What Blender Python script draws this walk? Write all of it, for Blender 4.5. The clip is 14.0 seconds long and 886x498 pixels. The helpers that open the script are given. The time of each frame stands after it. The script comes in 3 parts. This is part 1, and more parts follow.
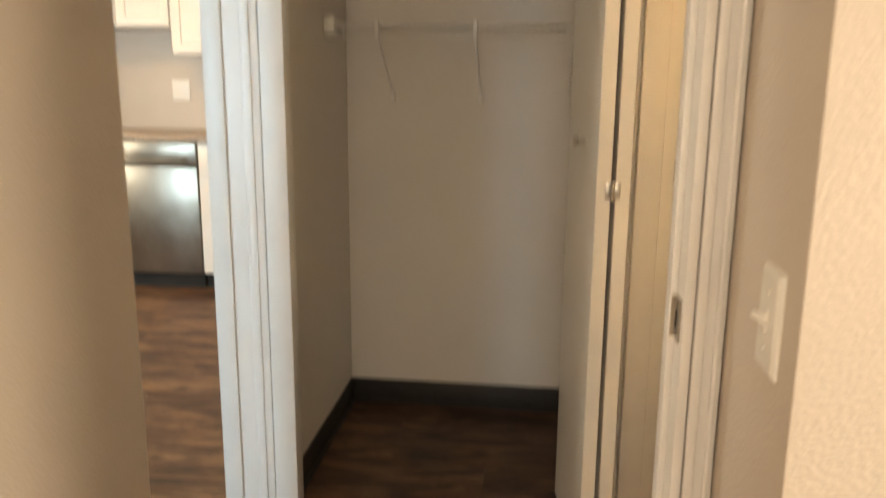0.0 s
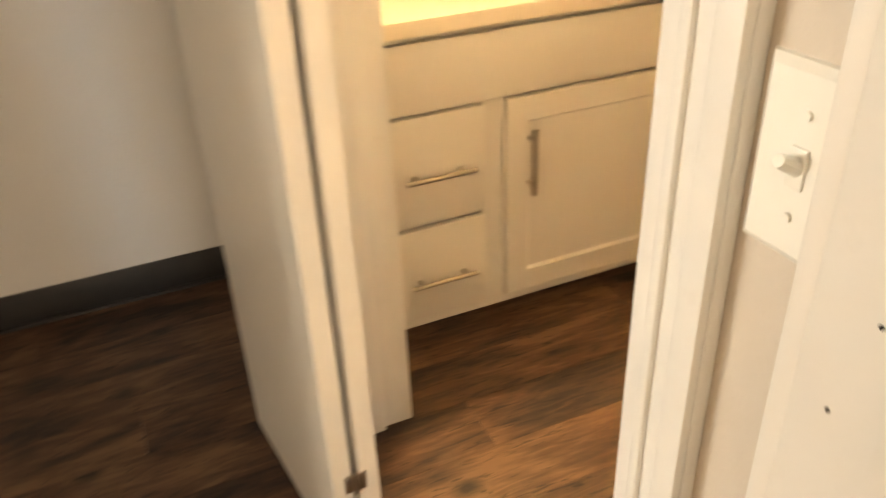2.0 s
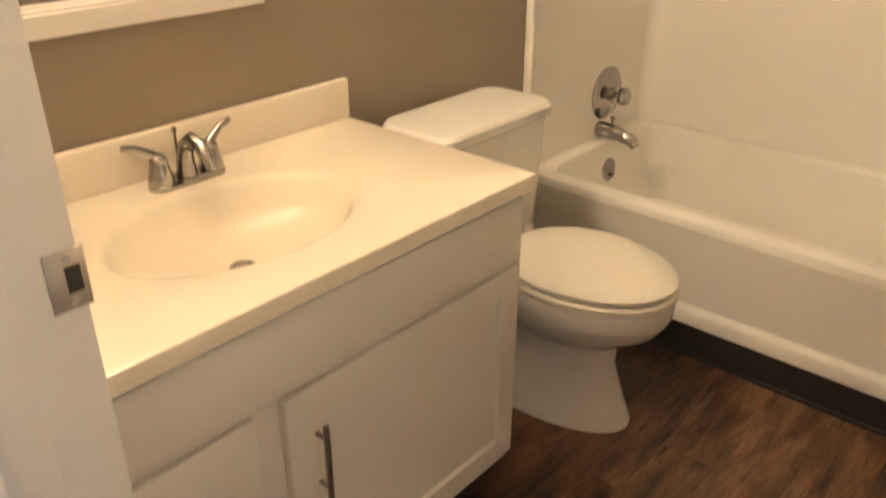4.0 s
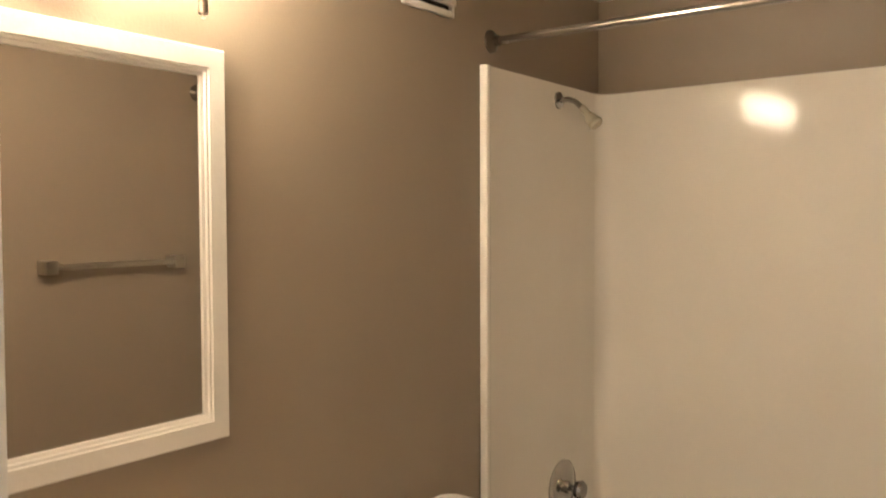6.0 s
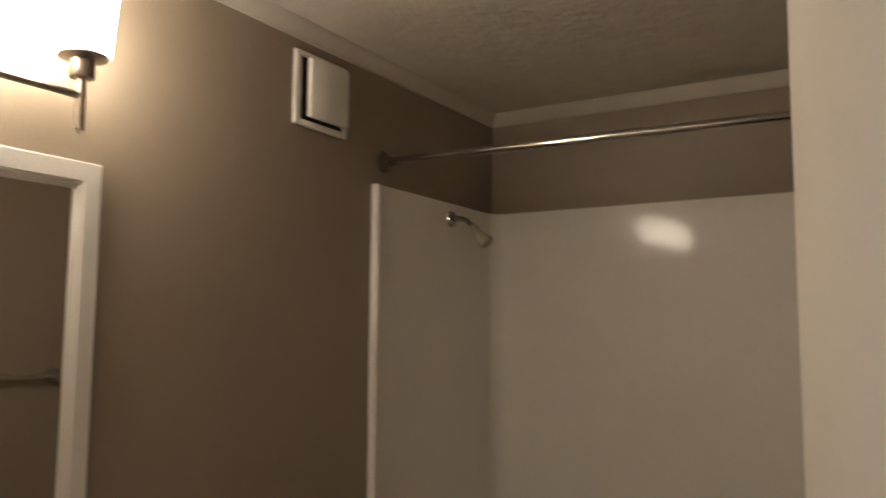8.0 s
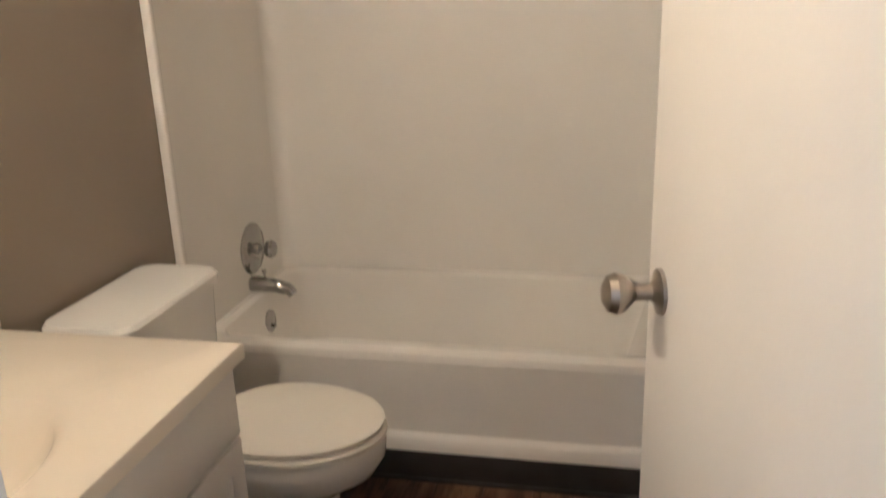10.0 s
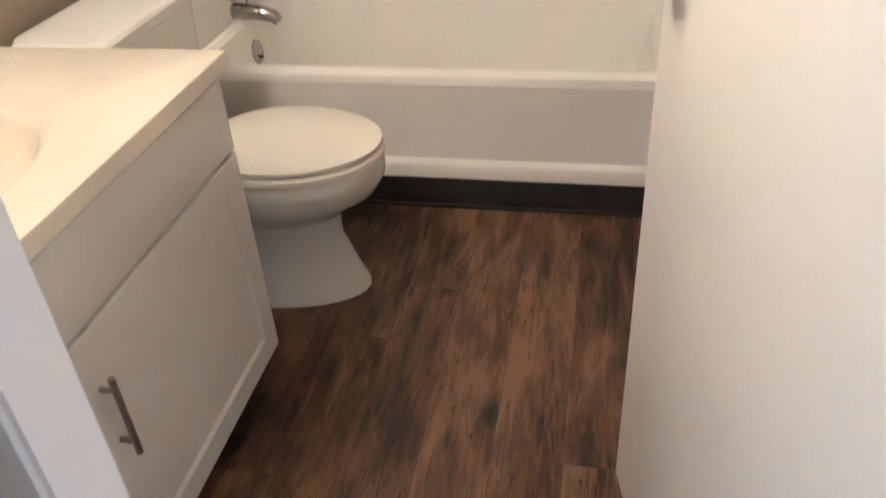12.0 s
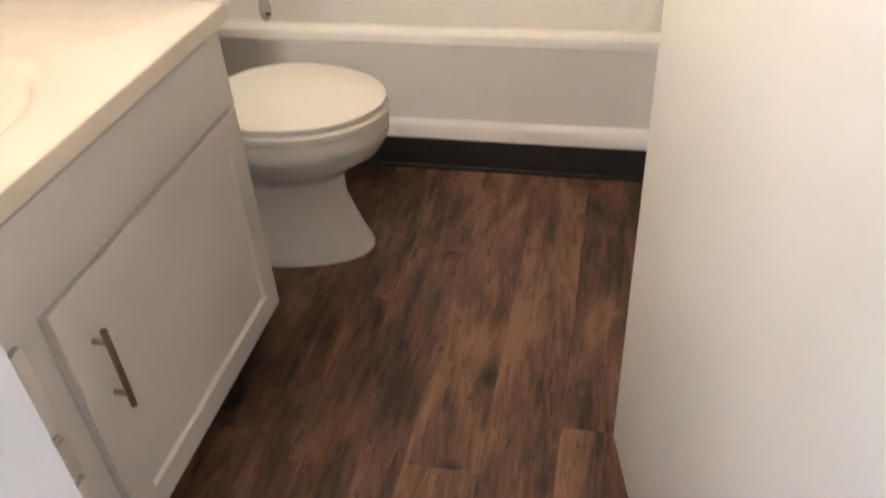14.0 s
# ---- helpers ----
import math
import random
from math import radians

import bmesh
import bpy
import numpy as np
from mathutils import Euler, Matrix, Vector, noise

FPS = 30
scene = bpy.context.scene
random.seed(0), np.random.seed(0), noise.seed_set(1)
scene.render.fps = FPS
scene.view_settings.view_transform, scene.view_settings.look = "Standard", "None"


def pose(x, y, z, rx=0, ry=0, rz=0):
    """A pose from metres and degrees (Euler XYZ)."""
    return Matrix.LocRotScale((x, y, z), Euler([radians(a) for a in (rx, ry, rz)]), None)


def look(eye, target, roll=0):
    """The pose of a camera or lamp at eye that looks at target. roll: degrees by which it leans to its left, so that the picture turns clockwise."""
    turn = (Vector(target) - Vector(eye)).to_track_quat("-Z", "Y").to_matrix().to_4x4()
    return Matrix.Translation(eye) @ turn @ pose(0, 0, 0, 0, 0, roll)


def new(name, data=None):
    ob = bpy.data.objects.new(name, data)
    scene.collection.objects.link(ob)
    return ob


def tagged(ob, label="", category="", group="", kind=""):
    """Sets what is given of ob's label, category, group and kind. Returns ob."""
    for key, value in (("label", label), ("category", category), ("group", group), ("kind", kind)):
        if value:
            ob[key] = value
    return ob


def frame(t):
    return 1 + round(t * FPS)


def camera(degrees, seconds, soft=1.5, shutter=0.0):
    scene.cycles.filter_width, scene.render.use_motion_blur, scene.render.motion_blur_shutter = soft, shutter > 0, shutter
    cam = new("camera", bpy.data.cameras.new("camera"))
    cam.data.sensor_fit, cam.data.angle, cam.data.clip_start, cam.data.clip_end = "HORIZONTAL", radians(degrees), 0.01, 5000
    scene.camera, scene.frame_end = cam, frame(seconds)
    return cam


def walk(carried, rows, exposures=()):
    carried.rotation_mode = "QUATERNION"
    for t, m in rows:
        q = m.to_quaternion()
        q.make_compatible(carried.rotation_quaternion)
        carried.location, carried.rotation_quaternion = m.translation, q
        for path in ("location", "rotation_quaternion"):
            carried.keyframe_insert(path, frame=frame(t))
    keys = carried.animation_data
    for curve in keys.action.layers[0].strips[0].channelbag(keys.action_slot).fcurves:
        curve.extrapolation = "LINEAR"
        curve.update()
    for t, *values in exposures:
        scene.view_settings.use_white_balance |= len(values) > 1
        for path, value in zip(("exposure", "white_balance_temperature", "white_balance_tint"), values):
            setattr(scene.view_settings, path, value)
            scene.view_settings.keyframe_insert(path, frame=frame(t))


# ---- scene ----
cam = camera(58.0, 14.0, soft=1.5, shutter=0.5)
PATH = [
    (0, (3.02, -0.379, 1.317), (1.08, -0.609, 0.888), 0.5),
    (0.5, (2.674, -0.385, 1.241), (0.867, -0.585, 0.406), -2.1),
    (1, (2.435, -0.437, 1.205), (0.764, -0.498, 0.107), -3.7),
    (1.5, (2.204, -0.426, 1.215), (0.527, -0.253, 0.139), -2.7),
    (2, (2.035, -0.419, 1.212), (0.451, 0.251, 0.191), -2.5),
    (2.2, (1.967, -0.405, 1.204), (0.461, 0.425, 0.182), -3.3),
    (4.3, (1.405, -0.223, 1.444), (0.239, 1.175, 0.615), 0.9),
    (4.5, (1.401, -0.221, 1.467), (0.215, 1.218, 0.742), 1.2),
    (5, (1.413, -0.224, 1.502), (0.193, 1.288, 1.027), 1.1),
    (5.5, (1.417, -0.227, 1.55), (0.186, 1.328, 1.292), 1.8),
    (6, (1.394, -0.25, 1.56), (0.184, 1.341, 1.481), -0.2),
    (6.5, (1.459, -0.271, 1.598), (0.211, 1.291, 1.64), 0.5),
    (7, (1.492, -0.276, 1.574), (0.24, 1.269, 1.788), -0.5),
    (7.5, (1.516, -0.243, 1.572), (0.311, 1.329, 1.843), -0.1),
    (8, (1.486, -0.218, 1.57), (0.444, 1.478, 1.771), 0.4),
    (8.5, (1.408, -0.297, 1.524), (0.72, 1.58, 1.593), -0.5),
    (9, (1.355, -0.343, 1.493), (0.894, 1.598, 1.338), -0.9),
    (9.2, (1.345, -0.385, 1.478), (0.905, 1.551, 1.250), -1.4),
    (11.3, (1.215, -0.243, 1.385), (0.899, 1.455, 0.376), -1.7),
    (11.5, (1.272, -0.319, 1.332), (0.899, 1.370, 0.331), -3.9),
    (12, (1.272, -0.324, 1.329), (0.913, 1.280, 0.192), -3.8),
    (12.5, (1.254, -0.342, 1.304), (0.902, 1.210, 0.097), -2.9),
    (13, (1.273, -0.327, 1.270), (0.949, 1.171, -0.015), -2.7),
    (13.5, (1.277, -0.317, 1.272), (0.976, 1.182, -0.016), -2.4),
    (14, (1.297, -0.313, 1.303), (0.909, 1.238, 0.103), -3.7),
]
walk(cam, [(t, look(eye, target, roll)) for t, eye, target, roll in PATH],
     [(0, -0.1, 9600, 10), (1.0, 0.4, 9600, 10), (2.2, 0.6, 9800, 10), (4.3, -0.38, 6300, 10), (5.0, -0.8, 6200, 10), (6.0, -0.62, 6100, 10), (6.5, -0.98, 6000, 10), (7.0, -1.65, 5900, 10), (7.5, -2.0, 5800, 10),
      (8.0, -2.05, 5700, 10), (8.5, -1.5, 5500, 10), (9.0, -1.0, 5300, 10), (9.2, -0.92, 5300, 10), (11.3, -0.2, 5200, 10), (12.0, 0.0, 5100, 10), (13.0, 0.28, 5100, 10), (13.5, 0.36, 5100, 10), (14.0, 0.1, 5100, 10)])

# ---- world and light ----
world = bpy.data.worlds.new("world")
scene.world = world
world.use_nodes = True
_wn = world.node_tree.nodes
_sky = _wn.new("ShaderNodeTexSky")
_sky.sky_type = "NISHITA"
_sky.sun_disc = False
_sky.sun_elevation, _sky.sun_rotation = radians(40), radians(200)
world.node_tree.links.new(_sky.outputs[0], _wn["Background"].inputs[0])
_wn["Background"].inputs[1].default_value = 0.1


def area_lamp(name, eye, target, sx, sy, power, colour):
    d = bpy.data.lights.new(name, "AREA")
    d.shape, d.size, d.size_y, d.energy, d.color = "RECTANGLE", sx, sy, power, colour
    ob = new(name, d)
    ob.matrix_world = look(eye, target)
    return ob


# daylight in the window openings, and the kitchen's ceiling lamp
area_lamp("living_window_daylight", (5.56, -3.4, 1.5), (0.9, -1.2, 0.8), 1.3, 1.3, 185, (0.38, 0.64, 1.0))
area_lamp("bedroom_window_daylight", (5.56, -0.62, 1.5), (0.9, -0.6, 0.8), 0.75, 1.3, 30, (0.95, 0.95, 1.0))
# fill lamp added to brighten the passage wall, grazing the return wall
area_lamp("passage_wall_fill", (2.85, 1.68, 1.5), (2.6, -1.2, 0.9), 0.75, 1.25, 78, (1.0, 0.97, 0.95))
# fill lamp added to brighten the casings and switch that face south
area_lamp("south_fill_light", (0.05, -4.16, 1.5), (1.3, -1.0, 1.0), 1.4, 1.3, 78, (0.80, 0.90, 1.0))
area_lamp("kitchen_lamp_light", (-0.5, -2.6, 2.40), (-0.5, -2.6, 0), 0.3, 0.3, 110, (1.0, 0.60, 0.26))

# ---- materials ----


def material(name):
    m = bpy.data.materials.new(name)
    m.use_nodes = True
    return m, m.node_tree.nodes, m.node_tree.links, m.node_tree.nodes["Principled BSDF"]


def surface(name, colour, rough=0.5, metal=0.0, vary=0.06, scale=6.0, bump=0.0, bump_scale=200.0, coat=0.0, detail=4.0, spots=0.0):
    """Painted, plastic or metal surface with a soft mottling, fine relief and some wear in the gloss."""
    m, n, l, p = material(name)
    tc = n.new("ShaderNodeTexCoord")
    big = n.new("ShaderNodeTexNoise")
    big.inputs["Scale"].default_value, big.inputs["Detail"].default_value = scale, detail
    l.new(tc.outputs["Object"], big.inputs["Vector"])
    ramp = n.new("ShaderNodeValToRGB")
    ramp.color_ramp.elements[0].position, ramp.color_ramp.elements[1].position = 0.3, 0.7
    ramp.color_ramp.elements[0].color = (*[c * (1 - vary) for c in colour], 1)
    ramp.color_ramp.elements[1].color = (*[min(1, c * (1 + vary)) for c in colour], 1)
    l.new(big.outputs["Fac"], ramp.inputs["Fac"])
    out = ramp.outputs["Color"]
    if spots:
        sp = n.new("ShaderNodeTexNoise")
        sp.inputs["Scale"].default_value, sp.inputs["Detail"].default_value = 35, 6
        l.new(tc.outputs["Object"], sp.inputs["Vector"])
        sr = n.new("ShaderNodeValToRGB")
        sr.color_ramp.elements[0].position, sr.color_ramp.elements[1].position = 0.66, 0.74
        l.new(sp.outputs["Fac"], sr.inputs["Fac"])
        mul = n.new("ShaderNodeMath")
        mul.operation = "MULTIPLY"
        mul.inputs[1].default_value = spots
        l.new(sr.outputs["Color"], mul.inputs[0])
        mix = n.new("ShaderNodeMix")
        mix.data_type = "RGBA"
        l.new(mul.outputs[0], mix.inputs["Factor"])
        l.new(out, mix.inputs["A"])
        mix.inputs["B"].default_value = (*[c * 0.55 for c in colour], 1)
        out = mix.outputs["Result"]
    l.new(out, p.inputs["Base Color"])
    rr = n.new("ShaderNodeMapRange")
    rr.inputs["To Min"].default_value, rr.inputs["To Max"].default_value = max(0.02, rough - 0.06), min(1, rough + 0.08)
    l.new(big.outputs["Fac"], rr.inputs["Value"])
    l.new(rr.outputs["Result"], p.inputs["Roughness"])
    p.inputs["Metallic"].default_value = metal
    p.inputs["Coat Weight"].default_value = coat
    p.inputs["Coat Roughness"].default_value = 0.12
    if bump:
        fine = n.new("ShaderNodeTexNoise")
        fine.inputs["Scale"].default_value, fine.inputs["Detail"].default_value = bump_scale, 3
        l.new(tc.outputs["Object"], fine.inputs["Vector"])
        b = n.new("ShaderNodeBump")
        b.inputs["Strength"].default_value, b.inputs["Distance"].default_value = bump, 0.004
        l.new(fine.outputs["Fac"], b.inputs["Height"])
        l.new(b.outputs["Normal"], p.inputs["Normal"])
    return m


def plank_wood(name):
    """Dark rustic vinyl plank: streaks along y, cathedral grain, knots; each plank has its own tone."""
    m, n, l, p = material(name)
    tc = n.new("ShaderNodeTexCoord")
    oi = n.new("ShaderNodeObjectInfo")
    geo = n.new("ShaderNodeNewGeometry")
    off = n.new("ShaderNodeVectorMath")
    off.operation = "MULTIPLY_ADD"
    comb = n.new("ShaderNodeCombineXYZ")
    for k, v in enumerate((7.0, 31.0, 13.0)):
        mm = n.new("ShaderNodeMath")
        mm.operation = "MULTIPLY"
        mm.inputs[1].default_value = v
        l.new(oi.outputs["Random"], mm.inputs[0])
        l.new(mm.outputs[0], comb.inputs[k])
    off.inputs[1].default_value = (1, 1, 1)
    l.new(geo.outputs["Position"], off.inputs[0])
    l.new(comb.outputs[0], off.inputs[2])

    def streak(sx, sy, scale, detail, dist):
        mp = n.new("ShaderNodeMapping")
        mp.inputs["Scale"].default_value = (sx, sy, 1)
        l.new(off.outputs[0], mp.inputs["Vector"])
        t = n.new("ShaderNodeTexNoise")
        t.inputs["Scale"].default_value, t.inputs["Detail"].default_value, t.inputs["Distortion"].default_value = scale, detail, dist
        l.new(mp.outputs[0], t.inputs["Vector"])
        return t.outputs["Fac"]

    broad = streak(11.0, 3.2, 1.0, 9, 0.6)
    fine = streak(70, 9.0, 1.0, 9, 0.9)
    ramp = n.new("ShaderNodeValToRGB")
    e = ramp.color_ramp.elements
    e[0].position, e[0].color = 0.37, (0.026, 0.0145, 0.0105, 1)
    e[1].position, e[1].color = 0.62, (0.172, 0.094, 0.052, 1)
    mid = e.new(0.5)
    mid.color = (0.088, 0.044, 0.026, 1)
    add = n.new("ShaderNodeMath")
    add.operation = "MULTIPLY_ADD"
    add.inputs[1].default_value = 0.33
    l.new(fine, add.inputs[0])
    half = n.new("ShaderNodeMath")
    half.operation = "MULTIPLY"
    half.inputs[1].default_value = 0.72
    l.new(broad, half.inputs[0])
    l.new(half.outputs[0], add.inputs[2])
    tone = n.new("ShaderNodeMath")
    tone.operation = "MULTIPLY_ADD"
    tone.inputs[1].default_value = 0.11
    l.new(oi.outputs["Random"], tone.inputs[0])
    sub = n.new("ShaderNodeMath")
    sub.operation = "SUBTRACT"
    sub.inputs[1].default_value = 0.065
    l.new(add.outputs[0], sub.inputs[0])
    l.new(sub.outputs[0], tone.inputs[2])
    l.new(tone.outputs[0], ramp.inputs["Fac"])
    # knots
    mp = n.new("ShaderNodeMapping")
    mp.inputs["Scale"].default_value = (7.0, 4.5, 0.0)
    l.new(off.outputs[0], mp.inputs["Vector"])
    vo = n.new("ShaderNodeTexVoronoi")
    vo.inputs["Scale"].default_value = 1.0
    wob = n.new("ShaderNodeMix")
    wob.data_type = "VECTOR"
    wob.inputs["Factor"].default_value = 0.06
    nz = n.new("ShaderNodeTexNoise")
    nz.inputs["Scale"].default_value = 9
    l.new(mp.outputs[0], nz.inputs["Vector"])
    l.new(mp.outputs[0], wob.inputs[4])
    l.new(nz.outputs["Color"], wob.inputs[5])
    l.new(wob.outputs[1], vo.inputs["Vector"])
    kr = n.new("ShaderNodeMapRange")
    kr.inputs["From Min"].default_value, kr.inputs["From Max"].default_value = 0.05, 0.19
    kr.inputs["To Min"].default_value, kr.inputs["To Max"].default_value = 0.16, 1.0
    l.new(vo.outputs["Distance"], kr.inputs["Value"])
    dark = n.new("ShaderNodeMix")
    dark.data_type, dark.blend_type = "RGBA", "MULTIPLY"
    dark.inputs["Factor"].default_value = 1.0
    l.new(ramp.outputs["Color"], dark.inputs["A"])
    l.new(kr.outputs["Result"], dark.inputs["B"])
    # thin black splits along the grain
    split = streak(110, 14.0, 1.0, 4, 1.2)
    sr = n.new("ShaderNodeMapRange")
    sr.inputs["From Min"].default_value, sr.inputs["From Max"].default_value = 0.33, 0.40
    sr.inputs["To Min"].default_value = 0.35
    l.new(split, sr.inputs["Value"])
    dark2 = n.new("ShaderNodeMix")
    dark2.data_type, dark2.blend_type = "RGBA", "MULTIPLY"
    dark2.inputs["Factor"].default_value = 1.0
    l.new(dark.outputs["Result"], dark2.inputs["A"])
    l.new(sr.outputs["Result"], dark2.inputs["B"])
    l.new(dark2.outputs["Result"], p.inputs["Base Color"])
    ro = n.new("ShaderNodeMapRange")
    ro.inputs["To Min"].default_value, ro.inputs["To Max"].default_value = 0.58, 0.40
    l.new(fine, ro.inputs["Value"])
    l.new(ro.outputs["Result"], p.inputs["Roughness"])
    p.inputs["Specular IOR Level"].default_value = 0.35
    b = n.new("ShaderNodeBump")
    b.inputs["Strength"].default_value, b.inputs["Distance"].default_value = 0.35, 0.002
    l.new(fine, b.inputs["Height"])
    l.new(b.outputs["Normal"], p.inputs["Normal"])
    return m


def glow(name, colour, strength):
    m, n, l, p = material(name)
    p.inputs["Base Color"].default_value = (0.9, 0.88, 0.82, 1)
    p.inputs["Emission Color"].default_value = (*colour, 1)
    p.inputs["Emission Strength"].default_value = strength
    p.inputs["Roughness"].default_value = 0.3
    return m


M_TAUPE = surface("taupe_wall_paint", (0.262, 0.214, 0.165), 0.42, vary=0.03, scale=3, bump=0.10, bump_scale=160)
M_HALLWALL = surface("beige_wall_paint", (0.60, 0.53, 0.46), 0.55, vary=0.03, scale=3, bump=0.3, bump_scale=150)
M_CLOSET = surface("closet_white_paint", (0.72, 0.68, 0.63), 0.6, vary=0.03, scale=2.5, bump=0.3, bump_scale=140)
M_TRIM = surface("white_trim_paint", (0.76, 0.74, 0.71), 0.38, vary=0.03, scale=9, bump=0.15, bump_scale=60, spots=0.08)
M_DOOR = surface("white_door_paint", (0.80, 0.76, 0.70), 0.36, vary=0.025, scale=4, bump=0.12, bump_scale=90)
M_CABINET = surface("white_cabinet_paint", (0.77, 0.74, 0.69), 0.36, vary=0.025, scale=5, bump=0.08, bump_scale=80)
M_CEIL = surface("textured_ceiling_paint", (0.62, 0.57, 0.50), 0.8, vary=0.05, scale=12, bump=1.0, bump_scale=34, detail=6)
M_CROWN = surface("off_white_crown_paint", (0.56, 0.51, 0.45), 0.55, vary=0.03, scale=6, bump=0.1, bump_scale=60)
M_ACRYLIC = surface("glossy_white_acrylic", (0.83, 0.80, 0.75), 0.09, vary=0.02, scale=3, bump=0.07, bump_scale=16)
M_ACRYLIC.node_tree.nodes["Principled BSDF"].inputs["Specular IOR Level"].default_value = 0.15
M_CERAMIC = surface("white_vitreous_china", (0.80, 0.78, 0.74), 0.10, vary=0.015, scale=4)
M_SEAT = surface("cream_seat_plastic", (0.80, 0.76, 0.68), 0.30, vary=0.02, scale=6)
M_MARBLE = surface("cream_cultured_marble", (0.82, 0.75, 0.64), 0.22, vary=0.035, scale=5, detail=8)
M_CHROME = surface("polished_chrome", (0.40, 0.39, 0.38), 0.10, 1.0, vary=0.03)
M_NICKEL = surface("brushed_nickel", (0.44, 0.40, 0.35), 0.30, 1.0, vary=0.08, scale=30, bump=0.1, bump_scale=300)
M_COVE = surface("black_rubber_cove_base", (0.022, 0.019, 0.018), 0.5, vary=0.2, scale=20, bump=0.1, bump_scale=80)
# near-black for dark parts, and for shade painted into holes and gaps
M_DARK = surface("dark_part_and_painted_shade", (0.02, 0.017, 0.015), 0.8, vary=0.2)
M_WIRE = surface("white_vinyl_wire", (0.78, 0.76, 0.72), 0.4)
M_PLATE = surface("white_switch_plastic", (0.82, 0.80, 0.75), 0.3, vary=0.02, scale=20)
M_STEEL = surface("stainless_steel", (0.34, 0.30, 0.25), 0.30, 1.0, vary=0.12, scale=8)
M_COUNTER = surface("brown_laminate_counter", (0.32, 0.25, 0.19), 0.35, vary=0.25, scale=60)
M_SHOWER = surface("grey_clear_plastic", (0.40, 0.36, 0.29), 0.25)
M_FLANGE = surface("dark_bronze_flange", (0.13, 0.11, 0.09), 0.35, 1.0, vary=0.1, scale=30)
M_WOOD = plank_wood("rustic_dark_vinyl_plank")
M_SHADE = glow("lit_frosted_glass", (1.0, 0.79, 0.53), 175.0)
M_KLAMP = glow("lit_kitchen_diffuser", (1.0, 0.78, 0.5), 20.0)
_mir, _n, _l, _p = material("mirror_silver")
_p.inputs["Base Color"].default_value = (0.86, 0.85, 0.82, 1)
_p.inputs["Metallic"].default_value, _p.inputs["Roughness"].default_value = 1.0, 0.015
M_MIRROR = _mir
_gl, _n, _l, _p = material("window_glass")
_p.inputs["Transmission Weight"].default_value, _p.inputs["Roughness"].default_value = 1.0, 0.0
_p.inputs["IOR"].default_value = 1.45
M_GLASS = _gl

# ---- mesh tools ----


def box(bm, x0, x1, y0, y1, z0, z1, bevel=0.0, seg=2):
    r = bmesh.ops.create_cube(bm, size=1.0)
    vs = r["verts"]
    for v in vs:
        v.co = Vector((x0 + (v.co.x + 0.5) * (x1 - x0), y0 + (v.co.y + 0.5) * (y1 - y0), z0 + (v.co.z + 0.5) * (z1 - z0)))
    if bevel:
        es = {e for v in vs for e in v.link_edges}
        bmesh.ops.bevel(bm, geom=list(es), offset=bevel, segments=seg, affect="EDGES", profile=0.5)
    return bm


def ring(bm, pts):
    return [bm.verts.new(p) for p in pts]


def bridge(bm, a, b):
    n = len(a)
    for i in range(n):
        bm.faces.new((a[i], a[(i + 1) % n], b[(i + 1) % n], b[i]))


def loft(bm, loops, cap0=True, cap1=True):
    rs = [ring(bm, p) for p in loops]
    for a, b in zip(rs, rs[1:]):
        bridge(bm, a, b)
    if cap0:
        bm.faces.new(list(reversed(rs[0])))
    if cap1:
        bm.faces.new(rs[-1])
    return bm


def lathe(bm, profile, origin, axis="z", seg=24):
    """Turns (radius, height) pairs about an axis through origin."""
    o = Vector(origin)
    frames = {"z": ((1, 0, 0), (0, 1, 0), (0, 0, 1)), "x": ((0, 1, 0), (0, 0, 1), (1, 0, 0)), "y": ((0, 0, 1), (1, 0, 0), (0, 1, 0)),
              "-x": ((0, 0, 1), (0, 1, 0), (-1, 0, 0))}[axis]
    u, v, w = [Vector(k) for k in frames]
    loops = []
    for r, h in profile:
        r = max(r, 0.0004)
        loops.append([o + w * h + u * r * math.cos(2 * math.pi * i / seg) + v * r * math.sin(2 * math.pi * i / seg) for i in range(seg)])
    return loft(bm, loops)


def tube(bm, path, radius, seg=12):
    """A round bar along a polyline; radius may be a list."""
    pts = [Vector(p) for p in path]
    rad = radius if isinstance(radius, (list, tuple)) else [radius] * len(pts)
    loops, side = [], None
    for i, p in enumerate(pts):
        d = (pts[min(i + 1, len(pts) - 1)] - pts[max(i - 1, 0)]).normalized()
        if side is None:
            side = d.cross(Vector((0, 0, 1)) if abs(d.z) < 0.9 else Vector((0, 1, 0))).normalized()
        side = (side - d * side.dot(d)).normalized()
        up = d.cross(side)
        loops.append([p + (side * math.cos(2 * math.pi * k / seg) + up * math.sin(2 * math.pi * k / seg)) * rad[i] for k in range(seg)])
    return loft(bm, loops)


def finish(ob, bm, mat, smooth=True):
    bmesh.ops.recalc_face_normals(bm, faces=bm.faces[:])
    if smooth:
        for f in bm.faces:
            f.smooth = True
        for e in bm.edges:
            if len(e.link_faces) == 2 and e.calc_face_angle(0) > 0.6:
                e.smooth = False
    bm.to_mesh(ob.data)
    bm.free()
    ob.data.materials.append(mat)
    return ob


def mesh_ob(name, bm, mat, smooth=True):
    return finish(new(name, bpy.data.meshes.new(name)), bm, mat, smooth)


def thing(name, label, category, at=(0, 0, 0), group=""):
    ob = new(name)
    ob.location = at
    bpy.context.view_layer.update()
    return tagged(ob, label, category, group)


def part(name, bm, mat, parent, label="", smooth=True):
    """A part built in world coordinates, hung under its thing."""
    ob = mesh_ob(name, bm, mat, smooth)
    ob.parent = parent
